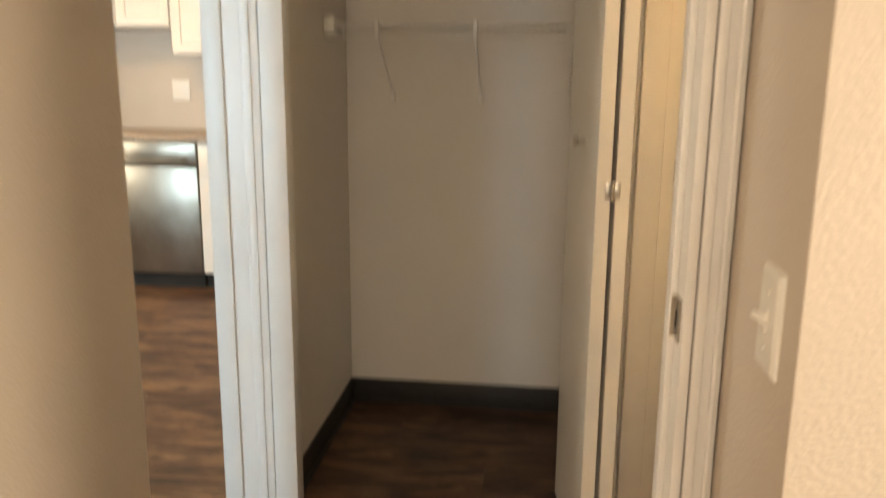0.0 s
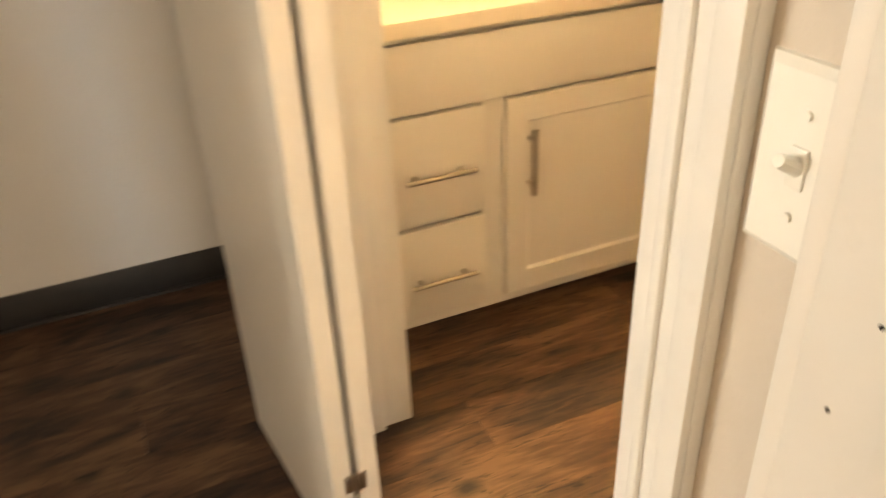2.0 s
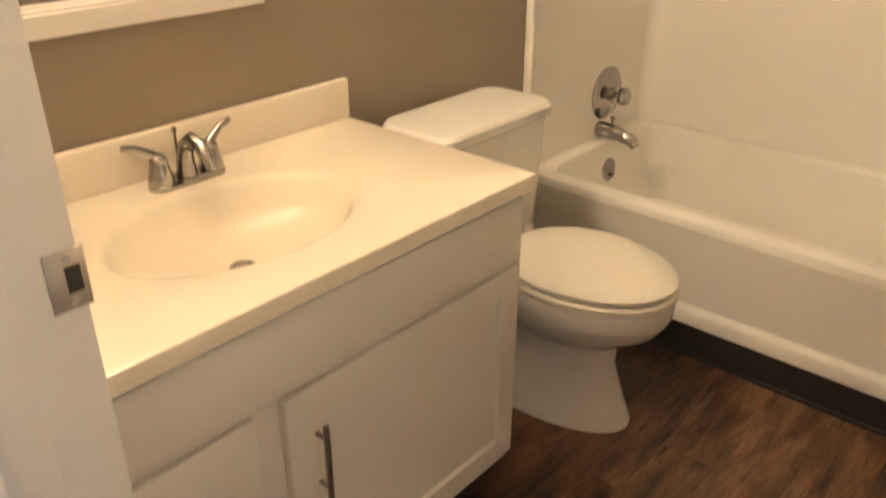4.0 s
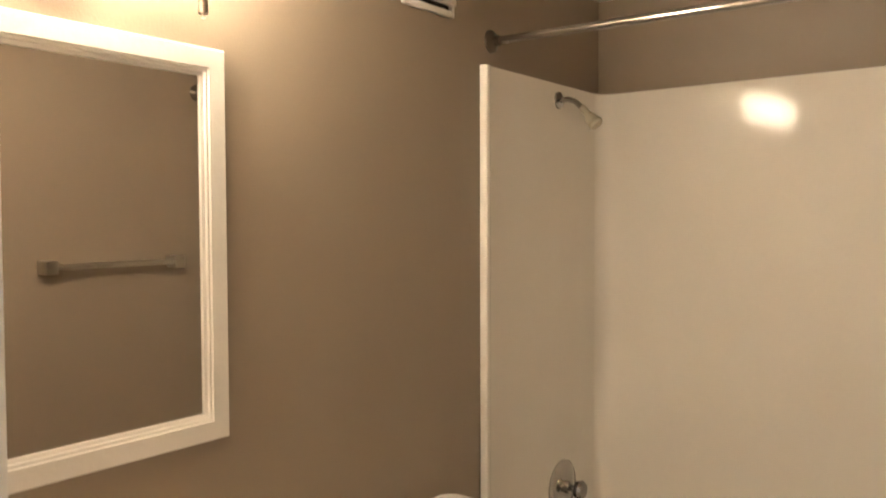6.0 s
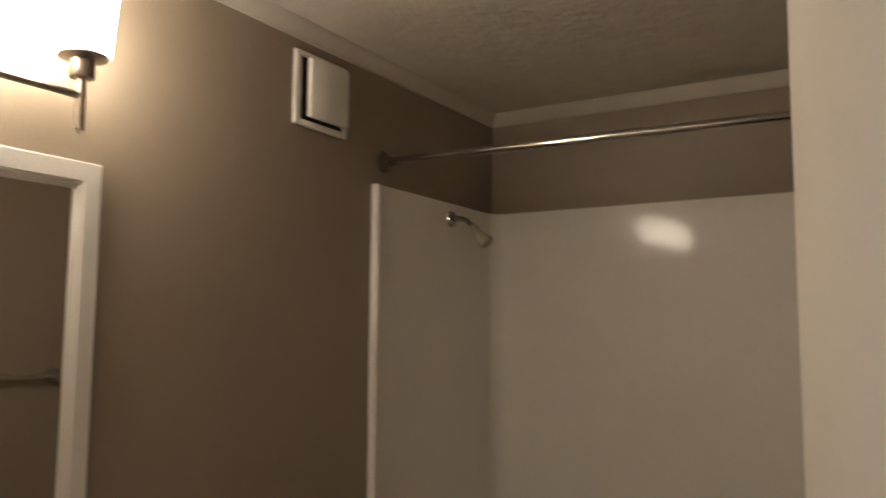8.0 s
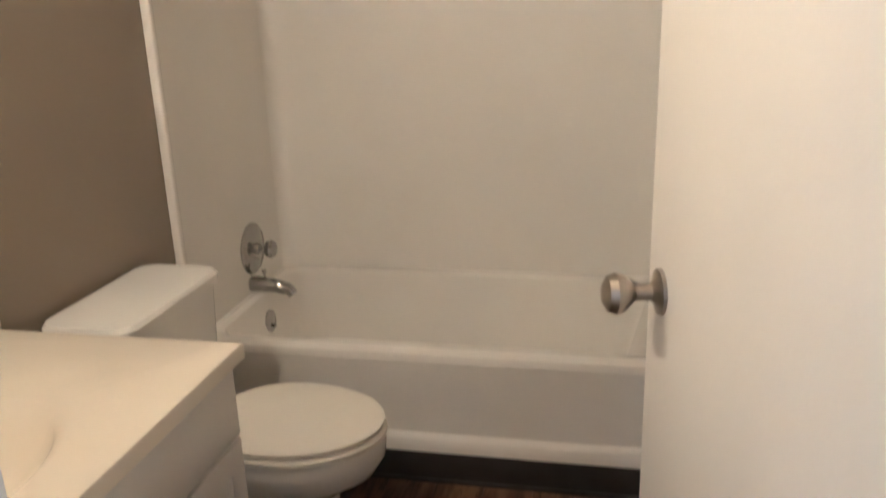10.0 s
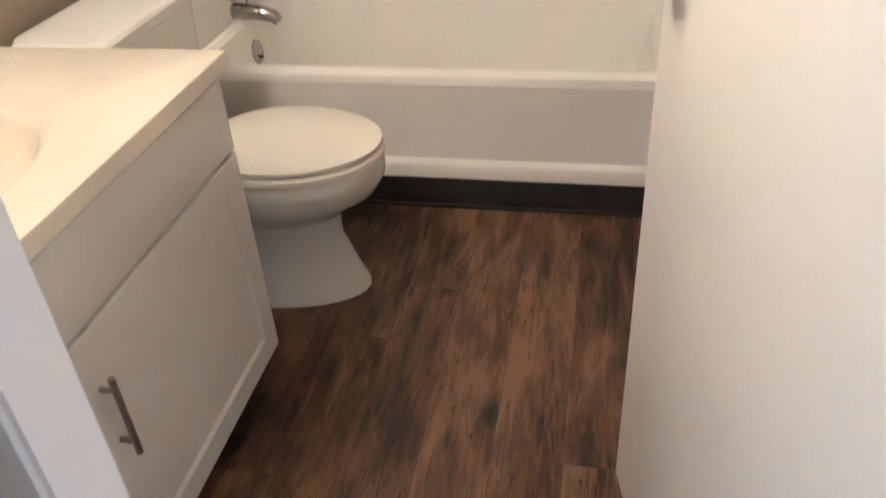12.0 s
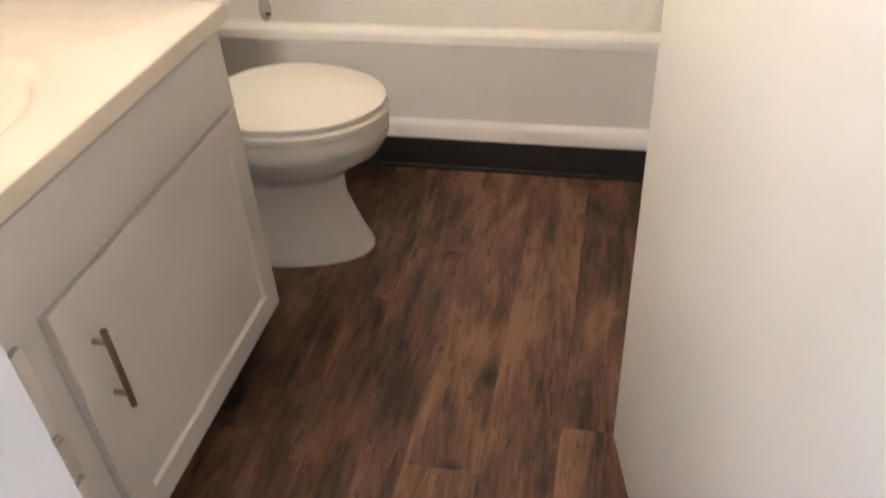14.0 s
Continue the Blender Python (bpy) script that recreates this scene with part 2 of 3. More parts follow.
    bpy.context.view_layer.update()
    ob.matrix_parent_inverse = parent.matrix_world.inverted()
    if label:
        tagged(ob, label)
    return ob


def bx(*a, **k):
    return box(bmesh.new(), *a, **k)


def wall(name, label, mat, *boxes):
    bm = bmesh.new()
    for b in boxes:
        box(bm, *b)
    return tagged(mesh_ob(name, bm, mat, False), label, "wall", kind="structure")


# ---- structure ----
CEIL = 2.425
wall("wall_bath_vanity", "taupe painted bathroom wall behind the vanity", M_TAUPE, (-0.12, 0, 0, 2.68, 0, CEIL))
wall("wall_bath_tub", "taupe painted bathroom wall above the tub", M_TAUPE, (0, 1.60, 2.57, 2.68, 0, CEIL))
wall("wall_bath_towel", "taupe painted bathroom wall with a towel bar", M_TAUPE, (1.51, 1.66, 0.10, 2.57, 0, CEIL))
wall("wall_bath_door", "beige painted wall round the bathroom doorway", M_HALLWALL,
     (-0.12, 0.765, -0.10, 0, 0, CEIL), (0.765, 1.650, -0.10, 0, 2.06, CEIL), (1.650, 1.853, -0.083, 0.10, 0, CEIL))
wall("wall_closet_back", "white painted closet back wall", M_CLOSET, (-0.12, 0.0, -1.30, -0.10, 0, CEIL))
wall("wall_closet_side", "white painted wall between closet and kitchen passage", M_CLOSET, (0.0, 0.90, -1.26, -1.108, 0, CEIL))
wall("wall_closet_header", "white painted wall above the closet opening", M_HALLWALL, (0.79, 0.89, -1.108, -0.10, 2.06, CEIL))
wall("wall_passage", "cream painted wall beside the walkway", M_HALLWALL, (1.50, 5.60, -1.33, -1.205, 0, CEIL))
wall("wall_bedroom_side", "beige painted wall with a light switch", M_HALLWALL, (1.855, 1.962, -0.170, 0.10, 0, CEIL), (1.962, 2.255, -0.125, 0.10, 0, CEIL))
wall("wall_bedroom_return", "beige painted bedroom wall", M_HALLWALL, (2.13, 2.255, 0.10, 1.70, 0, CEIL))
# unseen wall, with an opening made for the passage fill lamp
wall("wall_bedroom_added_window", "beige painted unseen bedroom wall with an added window opening", M_HALLWALL,
     (2.13, 2.40, 1.70, 1.82, 0, CEIL), (3.3, 5.72, 1.70, 1.82, 0, CEIL), (2.40, 3.3, 1.70, 1.82, 0, 0.8), (2.40, 3.3, 1.70, 1.82, 2.2, CEIL))
wall("wall_bedroom_far", "plain bedroom wall with a window opening", M_HALLWALL,
     (5.60, 5.72, -4.2, -4.1, 0, CEIL), (5.60, 5.72, -2.7, -1.05, 0, CEIL), (5.60, 5.72, -0.2, 1.70, 0, CEIL), (5.60, 5.72, -4.1, -2.7, 0, 0.8), (5.60, 5.72, -4.1, -2.7, 2.2, CEIL),
     (5.60, 5.72, -1.05, -0.2, 0, 0.8), (5.60, 5.72, -1.05, -0.2, 2.2, CEIL))
wall("wall_south", "plain wall closing the rooms", M_HALLWALL, (-2.2, -0.7, -4.32, -4.2, 0, CEIL), (0.8, 5.72, -4.32, -4.2, 0, CEIL), (-0.7, 0.8, -4.32, -4.2, 0, 0.8), (-0.7, 0.8, -4.32, -4.2, 2.2, CEIL))
wall("wall_kitchen_back", "warm beige kitchen wall", M_HALLWALL, (-2.2, -2.08, -4.2, -1.2, 0, CEIL))
wall("wall_kitchen_side", "warm beige kitchen wall beside the closet", M_HALLWALL, (-2.08, 0.0, -1.42, -1.30, 0, CEIL))
cl = bmesh.new()
box(cl, -2.2, 5.72, -4.32, 2.68, CEIL, CEIL + 0.1)
tagged(mesh_ob("ceiling", cl, M_CEIL, False), "textured off-white ceiling with a rough spray finish", "ceiling", kind="structure")



def window(name, y0, y1, label):
    """White two-light window in the far wall."""
    w = thing(name, label, "window", (5.62, (y0 + y1) / 2, 0.8))
    w["kind"] = "structure"
    ym = (y0 + y1) / 2
    for a, b, c, d in ((y0, y0 + 0.05, 0.8, 2.2), (y1 - 0.05, y1, 0.8, 2.2), (y0 + 0.05, y1 - 0.05, 0.8, 0.85), (y0 + 0.05, y1 - 0.05, 2.15, 2.2), (ym - 0.025, ym + 0.025, 0.85, 2.15)):
        part("window_frame", bx(5.61, 5.67, a, b, c, d, bevel=0.004), M_TRIM, w)
    for a, b in ((y0 + 0.05, ym - 0.025), (ym + 0.025, y1 - 0.05)):
        part("pane", bx(5.635, 5.641, a, b, 0.85, 2.15), M_GLASS, w, smooth=False).visible_shadow = False




def side_window(name, x0, x1, y, label):
    """White two-light window in a wall that runs along x."""
    w = thing(name, label, "window", ((x0 + x1) / 2, y, 0.8))
    w["kind"] = "structure"
    xm = (x0 + x1) / 2
    for a, b, c, d in ((x0, x0 + 0.05, 0.8, 2.2), (x1 - 0.05, x1, 0.8, 2.2), (x0 + 0.05, x1 - 0.05, 0.8, 0.85), (x0 + 0.05, x1 - 0.05, 2.15, 2.2), (xm - 0.025, xm + 0.025, 0.85, 2.15)):
        part("window_frame", bx(a, b, y - 0.03, y + 0.03, c, d, bevel=0.004), M_TRIM, w)
    for a, b in ((x0 + 0.05, xm - 0.025), (xm + 0.025, x1 - 0.05)):
        part("pane", bx(a, b, y - 0.003, y + 0.003, 0.85, 2.15), M_GLASS, w, smooth=False).visible_shadow = False


# unseen window added in front of the passage fill lamp
side_window("window_added_side", 2.40, 3.3, 1.76, "white framed unseen bedroom window in daylight")
# unseen window added round the south fill lamp
side_window("window_added_south", -0.7, 0.8, -4.26, "white framed unseen living room window in daylight")
window("window_1", -1.05, -0.2, "white framed unseen bedroom window in daylight")
window("window_2", -4.1, -2.7, "white framed unseen living room window in daylight")


def casing(name, x0, x1, y0, y1, z0, z1, side, label):
    """Moulded door casing: flat board with a raised back band and a bead. side: the direction that the face looks in."""
    bm = bmesh.new()
    w, d = (x1 - x0, y1 - y0)
    if side == "-y":
        box(bm, x0, x1, y0 + 0.005, y1, z0, z1, 0.003)
        box(bm, x0 + w * 0.62, x1, y0 - 0.004, y0 + 0.006, z0, z1, 0.003)
        box(bm, x0 + w * 0.10, x0 + w * 0.28, y0, y0 + 0.006, z0, z1, 0.0025)
    elif side == "-x":
        box(bm, x0 + 0.005, x1, y0, y1, z0, z1, 0.003)
        box(bm, x0 - 0.004, x0 + 0.006, y0 + d * 0.64, y1, z0, z1, 0.003)
        box(bm, x0, x0 + 0.006, y0 + d * 0.14, y0 + d * 0.32, z0, z1, 0.0025)
    else:
        box(bm, x0, x1 - 0.005, y0, y1, z0, z1, 0.003)
        box(bm, x1 - 0.006, x1 + 0.004, y0, y0 + d * 0.36, z0, z1, 0.003)
        box(bm, x1 - 0.006, x1, y0 + d * 0.68, y0 + d * 0.86, z0, z1, 0.0025)
    return tagged(mesh_ob(name, bm, M_TRIM), label, "door trim", kind="structure")


# bathroom doorway: jambs, stops, casings
jb = bmesh.new()
box(jb, 0.765, 0.785, -0.112, 0.020, 0, 2.04, 0.002)
box(jb, 0.785, 0.796, -0.112, -0.045, 0, 2.03, 0.002)
jamb_left = tagged(mesh_ob("trim_bath_jamb_latch", jb, M_TRIM), "white painted door jamb with a strike plate", "door jamb", kind="structure")
jb = bmesh.new()
box(jb, 1.632, 1.650, -0.095, 0.099, 0, 2.04, 0.002)
box(jb, 1.622, 1.632, -0.02, 0.05, 0, 2.03, 0.002)
tagged(mesh_ob("trim_bath_jamb_hinge", jb, M_TRIM), "white painted door jamb on the hinge side", "door jamb", kind="structure")
tagged(mesh_ob("trim_bath_head", bx(0.785, 1.632, -0.10, 0.004, 2.03, 2.059, bevel=0.002), M_TRIM), "white painted door head", "door jamb", kind="structure")
casing("trim_bath_casing_latch", 0.700, 0.767, -0.118, -0.10, 0, 2.1, "-y", "white moulded casing beside the bathroom doorway")
casing("trim_bath_casing_hinge", 1.648, 1.713, -0.101, -0.083, 0, 2.1, "-y", "white moulded casing between doorway and switch")
# bedroom doorway: casing, jamb and stop on the corridor side
bj = bmesh.new()
box(bj, 1.852, 1.985, -0.184, -0.170, 0, 2.1, 0.002)
box(bj, 1.900, 1.935, -0.194, -0.1835, 0, 2.1, 0.002)
tagged(mesh_ob("trim_bedroom_jamb", bj, M_TRIM), "grey-white painted door jamb with a strike plate", "door jamb", kind="structure")
jamb_ob = bpy.data.objects["trim_bedroom_jamb"]
# dark pegs painted as the shade in three small nail holes
for x, z in ((1.880, 1.062), (1.884, 1.034), (1.872, 0.985)):
    hole_shade = mesh_ob("nail_hole_shade", tube(bmesh.new(), ((x, -0.1835, z), (x, -0.1848, z)), 0.0011, 8), M_DARK)
    hole_shade.parent = jamb_ob
casing("trim_bedroom_casing_corridor", 1.834, 1.852, -0.182, -0.110, 0, 2.1, "-x", "white moulded casing of the bedroom doorway towards the corridor")
casing("trim_bedroom_casing", 1.962, 1.980, -0.168, -0.127, 0, 2.1, "x", "white moulded casing of the bedroom doorway")
# closet corner end: casing on the wall end facing the corridor
casing("trim_closet_end", 0.901, 0.925, -1.277, -1.125, 0, 2.1, "x", "white moulded casing on the closet wall end")
tagged(mesh_ob("trim_closet_jamb", bx(0.86, 0.920, -1.123, -1.056, 0, 2.06, bevel=0.003), M_TRIM), "white painted closet jamb", "door jamb", kind="structure")

# crown moulding in the bathroom


def crown(name, p, q, inward):
    prof = ((0.0, 2.378), (0.008, 2.380), (0.011, 2.387), (0.020, 2.396), (0.032, 2.411), (0.036, 2.418), (0.038, 2.4245), (0.0, 2.4245))
    bm = bmesh.new()
    inw = Vector(inward)
    loft(bm, [[Vector((e[0], e[1], 0)) + inw * a + Vector((0, 0, z)) for a, z in prof] for e in (p, q)])
    tagged(mesh_ob(name, bm, M_CROWN), "off-white crown moulding under the ceiling", "moulding", kind="structure")


crown("trim_crown_vanity", (0.001, 0.001), (0.001, 2.569), (1, 0, 0))
crown("trim_crown_tub", (0.003, 2.569), (1.508, 2.569), (0, -1, 0))
crown("trim_crown_towel", (1.509, 0.021), (1.509, 2.567), (-1, 0, 0))


def cove(name, x0, x1, y0, y1, toe, label):
    """Rubber cove base: thin strip with a flared foot towards toe."""
    bm = bmesh.new()
    box(bm, x0, x1, y0, y1, 0, 0.100, 0.0015)
    tx, ty = toe
    box(bm, min(x0, x0 + tx), max(x1, x1 + tx), min(y0, y0 + ty), max(y1, y1 + ty), 0, 0.010, 0.003)
    return tagged(mesh_ob(name, bm, M_COVE), label, "baseboard", kind="structure")


cove("baseboard_closet_back", 0.0, 0.006, -1.108, -0.10, (0.012, 0), "black rubber cove base along the closet back")
cove("baseboard_closet_side", 0.007, 0.858, -1.108, -1.102, (0, 0.012), "black rubber cove base along the closet side")
cove("baseboard_tub", 0.0, 1.50, 1.787, 1.793, (0, -0.012), "black rubber cove base under the tub apron")
cove("baseboard_towel", 1.504, 1.51, 0.03, 1.785, (-0.012, 0), "black rubber cove base along the bathroom wall")
cove("baseboard_vanity_wall", 0.0, 0.006, 1.03, 1.785, (0.012, 0), "black rubber cove base behind the toilet")

# ---- bathtub and surround ----
tub = thing("bathtub", "glossy white one-piece bathtub with a straight apron and shower surround", "bathtub", (0.75, 2.18, 0))
TX0, TX1, TY0, TY1, RIM = 0.004, 1.506, 1.785, 2.566, 0.442


def rrect(x0, x1, y0, y1, r, z, n=6):
    pts = []
    for cx, cy, a in ((x1 - r, y1 - r, 0), (x0 + r, y1 - r, 90), (x0 + r, y0 + r, 180), (x1 - r, y0 + r, 270)):
        for k in range(n + 1):
            t = radians(a + 90 * k / n)
            pts.append(Vector((cx + r * math.cos(t), cy + r * math.sin(t), z)))
    return pts


bm = bmesh.new()
loft(bm, [rrect(TX0, TX1, TY0 + 0.012, TY1, 0.012, 0.39), rrect(TX0, TX1, TY0, TY1, 0.02, 0.405), rrect(TX0, TX1, TY0, TY1, 0.02, RIM - 0.028),
          rrect(TX0 + 0.003, TX1 - 0.003, TY0 + 0.007, TY1, 0.025, RIM - 0.010), rrect(TX0 + 0.010, TX1 - 0.010, TY0 + 0.022, TY1, 0.03, RIM - 0.001), rrect(0.045, 1.465, TY0 + 0.05, 2.525, 0.07, RIM), rrect(0.06, 1.45, TY0 + 0.066, 2.51, 0.08, RIM - 0.012),
          rrect(0.075, 1.43, TY0 + 0.08, 2.495, 0.09, RIM - 0.07), rrect(0.10, 1.37, TY0 + 0.105, 2.47, 0.10, 0.16), rrect(0.14, 1.30, TY0 + 0.15, 2.42, 0.10, 0.11),
          rrect(0.22, 1.22, TY0 + 0.22, 2.35, 0.09, 0.10)], cap0=False)
part("basin", bm, M_ACRYLIC, tub)
bm = bmesh.new()
prof = ((TY0 + 0.001, 0.41), (TY0 + 0.003, 0.37), (TY0 + 0.014, 0.175), (TY0 + 0.013, 0.165), (TY0 + 0.002, 0.152), (TY0 - 0.003, 0.144), (TY0 - 0.003, 0.106), (TY0 + 0.002, 0.101), (TY0 + 0.06, 0.101), (TY0 + 0.06, 0.405))
loft(bm, [[Vector((x, y, z)) for y, z in prof] for x in (TX0, TX1)])
part("apron", bm, M_ACRYLIC, tub)
bm = bmesh.new()
loft(bm, [[Vector((x, y, z)) for x, y, z in ((1.40, TY0 + 0.02, 0.15), (1.50, TY0 + 0.0, 0.15), (1.50, TY0 + 0.02, 0.15))],
          [Vector((x, y, z)) for x, y, z in ((1.455, TY0 + 0.012, 0.40), (1.50, TY0 + 0.0, 0.40), (1.50, TY0 + 0.012, 0.40))]])
part("apron_fillet", bm, M_ACRYLIC, tub)


def surround():
    """Three-sided wall panel with coved corners, one skin with thickness."""
    bm = bmesh.new()
    inner, outer = [], []
    r, n = 0.055, 7
    path = [(0.022, TY0)]
    for k in range(n + 1):
        t = radians(180 - 90 * k / n)
        path.append((0.022 + r + r * math.cos(t), 2.548 - r + r * math.sin(t)))
    for k in range(n + 1):
        t = radians(90 - 90 * k / n)
        path.append((1.49 - r + r * math.cos(t), 2.548 - r + r * math.sin(t)))
    path.append((1.49, TY0 + 0.09))
    back = [(0.001, TY0)] + [(0.001, 2.569)] * (n + 1) + [(1.509, 2.569)] * (n + 1) + [(1.509, TY0 + 0.09)]
    zs = (RIM - 0.004, 2.013, 2.021)
    ins = (0.0, 0.0, 0.004)
    rows = []
    cxy = Vector((0.75, 2.0))
    for z, i in zip(zs, ins):
        rows.append([bm.verts.new((x, y, z)) for x, y in path])
    brow = [bm.verts.new((x, y, 2.021)) for x, y in back]
    for a, b in zip(rows, rows[1:]):
        for k in range(len(a) - 1):
            bm.faces.new((a[k], a[k + 1], b[k + 1], b[k]))
    for k in range(len(brow) - 1):
        vs = [rows[-1][k], rows[-1][k + 1], brow[k + 1], brow[k]]
        if (brow[k].co - brow[k + 1].co).length < 1e-6:
            vs = vs[:3]
        bm.faces.new(vs)
    return bm


part("surround_panel", surround(), M_ACRYLIC, tub, "glossy white moulded shower wall")
part("surround_edge", bx(0.001, 0.030, TY0 - 0.02, TY0 + 0.004, 0.101, 2.023, bevel=0.006, seg=3), M_ACRYLIC, tub)
part("surround_edge", bx(1.484, 1.509, TY0 + 0.07, TY0 + 0.10, RIM - 0.004, 2.023, bevel=0.006, seg=3), M_ACRYLIC, tub)
part("apron_end", bx(1.484, 1.509, TY0 - 0.02, TY0 + 0.004, 0.101, RIM, bevel=0.006, seg=3), M_ACRYLIC, tub)
# bath fittings
valve = thing("shower_valve", "round chrome shower valve with a knob handle", "valve", (0.022, 2.25, 0.60))
part("escutcheon", lathe(bmesh.new(), ((0.0, 0.0), (0.095, 0.0), (0.095, 0.004), (0.086, 0.011), (0.034, 0.018), (0.0, 0.019)), (0.022, 2.25, 0.60), "x", 36), M_CHROME, valve)
part("handle", lathe(bmesh.new(), ((0.022, 0.014), (0.022, 0.035), (0.012, 0.040), (0.012, 0.052), (0.029, 0.060), (0.034, 0.076), (0.027, 0.088), (0.0, 0.090)), (0.022, 2.25, 0.60), "x", 20), M_CHROME, valve)
spout = thing("tub_spout", "chrome tub spout with a diverter pull", "faucet", (0.022, 2.22, 0.475))
part("body", tube(bmesh.new(), ((0.020, 2.22, 0.475), (0.05, 2.22, 0.475), (0.12, 2.22, 0.470), (0.165, 2.22, 0.458), (0.18, 2.22, 0.440)), [0.029, 0.028, 0.025, 0.022, 0.018], 18), M_CHROME, spout)
part("diverter", lathe(bmesh.new(), ((0.004, 0.0), (0.004, 0.02), (0.009, 0.022), (0.009, 0.032), (0.0, 0.034)), (0.075, 2.22, 0.497), "z", 12), M_CHROME, spout)
ovf = thing("tub_overflow", "round chrome overflow plate on the tub end", "drain plate", (0.08, 2.22, 0.33))
part("plate", lathe(bmesh.new(), ((0.0, 0.0), (0.048, 0.0), (0.047, 0.006), (0.034, 0.013), (0.0, 0.015)), (0.074, 2.22, 0.325), "x", 28), M_CHROME, ovf)
part("screw", lathe(bmesh.new(), ((0.006, 0.0), (0.006, 0.014), (0.0, 0.016)), (0.086, 2.22, 0.312), "x", 10), M_CHROME, ovf)
sh = thing("shower_fixture", "small chrome shower arm with a plastic spray head", "shower head", (0.022, 2.22, 1.965))
part("flange", lathe(bmesh.new(), ((0.0, 0.0), (0.030, 0.0), (0.028, 0.006), (0.012, 0.012), (0.0, 0.013)), (0.022, 2.22, 1.965), "x", 24), M_CHROME, sh)
part("arm", tube(bmesh.new(), ((0.024, 2.22, 1.965), (0.06, 2.22, 1.965), (0.085, 2.22, 1.957), (0.115, 2.22, 1.93)), 0.0095, 12), M_CHROME, sh)
hb = bmesh.new()
tube(hb, ((0.112, 2.22, 1.933), (0.124, 2.22, 1.921), (0.132, 2.22, 1.912), (0.148, 2.22, 1.893), (0.165, 2.22, 1.874), (0.170, 2.22, 1.868)), [0.013, 0.013, 0.011, 0.021, 0.026, 0.022], 18)
part("spray_head", hb, M_SHOWER, sh, "greyish translucent plastic spray head")
rod = thing("shower_curtain_rod", "thin chrome shower curtain rod between two walls", "curtain rod", (0.75, 1.83, 2.10))
part("bar", tube(bmesh.new(), ((0.004, 1.83, 2.103), (1.506, 1.83, 2.088)), 0.0125, 14), M_CHROME, rod)
for x, z, ax in ((0.001, 2.103, "x"), (1.509, 2.088, "-x")):
    part("flange", lathe(bmesh.new(), ((0.0, 0.0), (0.036, 0.0), (0.034, 0.006), (0.018, 0.016), (0.017, 0.03), (0.0, 0.03)), (x, 1.83, z), ax, 24), M_FLANGE, rod)

# ---- toilet ----
toilet = thing("toilet", "white two-piece toilet with closed round seat", "toilet", (0.42, 1.36, 0))
CY = 1.362


def oval(cx, cy, rx_f, rx_b, ry, z, n=36):
    pts = []
    for k in range(n):
        t = 2 * math.pi * k / n
        c, s = math.cos(t), math.sin(t)
        pts.append(Vector((cx + (rx_f if c > 0 else rx_b) * c, cy + ry * s, z * 1.045)))
    return pts


bm = bmesh.new()
loft(bm, [oval(0.40, CY, 0.285, 0.24, 0.134, 0.0), oval(0.40, CY, 0.285, 0.24, 0.134, 0.012), oval(0.40, CY, 0.266, 0.23, 0.118, 0.05), oval(0.40, CY, 0.225, 0.22, 0.095, 0.16),
          oval(0.41, CY, 0.215, 0.22, 0.098, 0.22), oval(0.44, CY, 0.225, 0.22, 0.125, 0.255), oval(0.485, CY, 0.245, 0.22, 0.165, 0.295), oval(0.50, CY, 0.255, 0.23, 0.182, 0.335),
          oval(0.50, CY, 0.258, 0.24, 0.186, 0.372), oval(0.50, CY, 0.252, 0.24, 0.180, 0.385)])
part("bowl", bm, M_CERAMIC, toilet)
bm = bmesh.new()
loft(bm, [oval(0.50, CY, 0.252, 0.20, 0.182, 0.386), oval(0.50, CY, 0.262, 0.21, 0.190, 0.391), oval(0.50, CY, 0.262, 0.21, 0.190, 0.402), oval(0.50, CY, 0.254, 0.20, 0.184, 0.408)])
part("seat", bm, M_SEAT, toilet)
bm = bmesh.new()
loft(bm, [oval(0.50, CY, 0.236, 0.19, 0.168, 0.4075), oval(0.50, CY, 0.238, 0.19, 0.170, 0.412), oval(0.50, CY, 0.256, 0.205, 0.185, 0.4125), oval(0.50, CY, 0.257, 0.205, 0.186, 0.424), oval(0.50, CY, 0.245, 0.195, 0.175, 0.431), oval(0.49, CY, 0.12, 0.10, 0.09, 0.435)])
part("lid", bm, M_SEAT, toilet)
for dy in (-0.075, 0.075):
    part("seat_hinge", lathe(bmesh.new(), ((0.0, 0), (0.014, 0), (0.014, 0.02), (0.010, 0.028), (0.0, 0.029)), (0.282, CY + dy, 0.425), "z", 14), M_SEAT, toilet)
bm = bmesh.new()
loft(bm, [rrect(0.05, 0.235, 1.15, 1.53, 0.03, 0.385), rrect(0.045, 0.24, 1.14, 1.54, 0.035, 0.40), rrect(0.03, 0.25, 1.125, 1.555, 0.035, 0.73)])
part("tank", bm, M_CERAMIC, toilet)
bm = bmesh.new()
loft(bm, [rrect(0.03, 0.252, 1.12, 1.56, 0.035, 0.731), rrect(0.024, 0.262, 1.11, 1.568, 0.04, 0.738), rrect(0.024, 0.264, 1.108, 1.57, 0.045, 0.762), rrect(0.028, 0.258, 1.114, 1.564, 0.05, 0.772), rrect(0.06, 0.225, 1.15, 1.53, 0.05, 0.776)])
part("tank_lid", bm, M_CERAMIC, toilet)
part("neck", bx(0.06, 0.30, CY - 0.10, CY + 0.10, 0.30, 0.388, bevel=0.025, seg=3), M_CERAMIC, toilet)

# ---- vanity ----
VY = 1.017
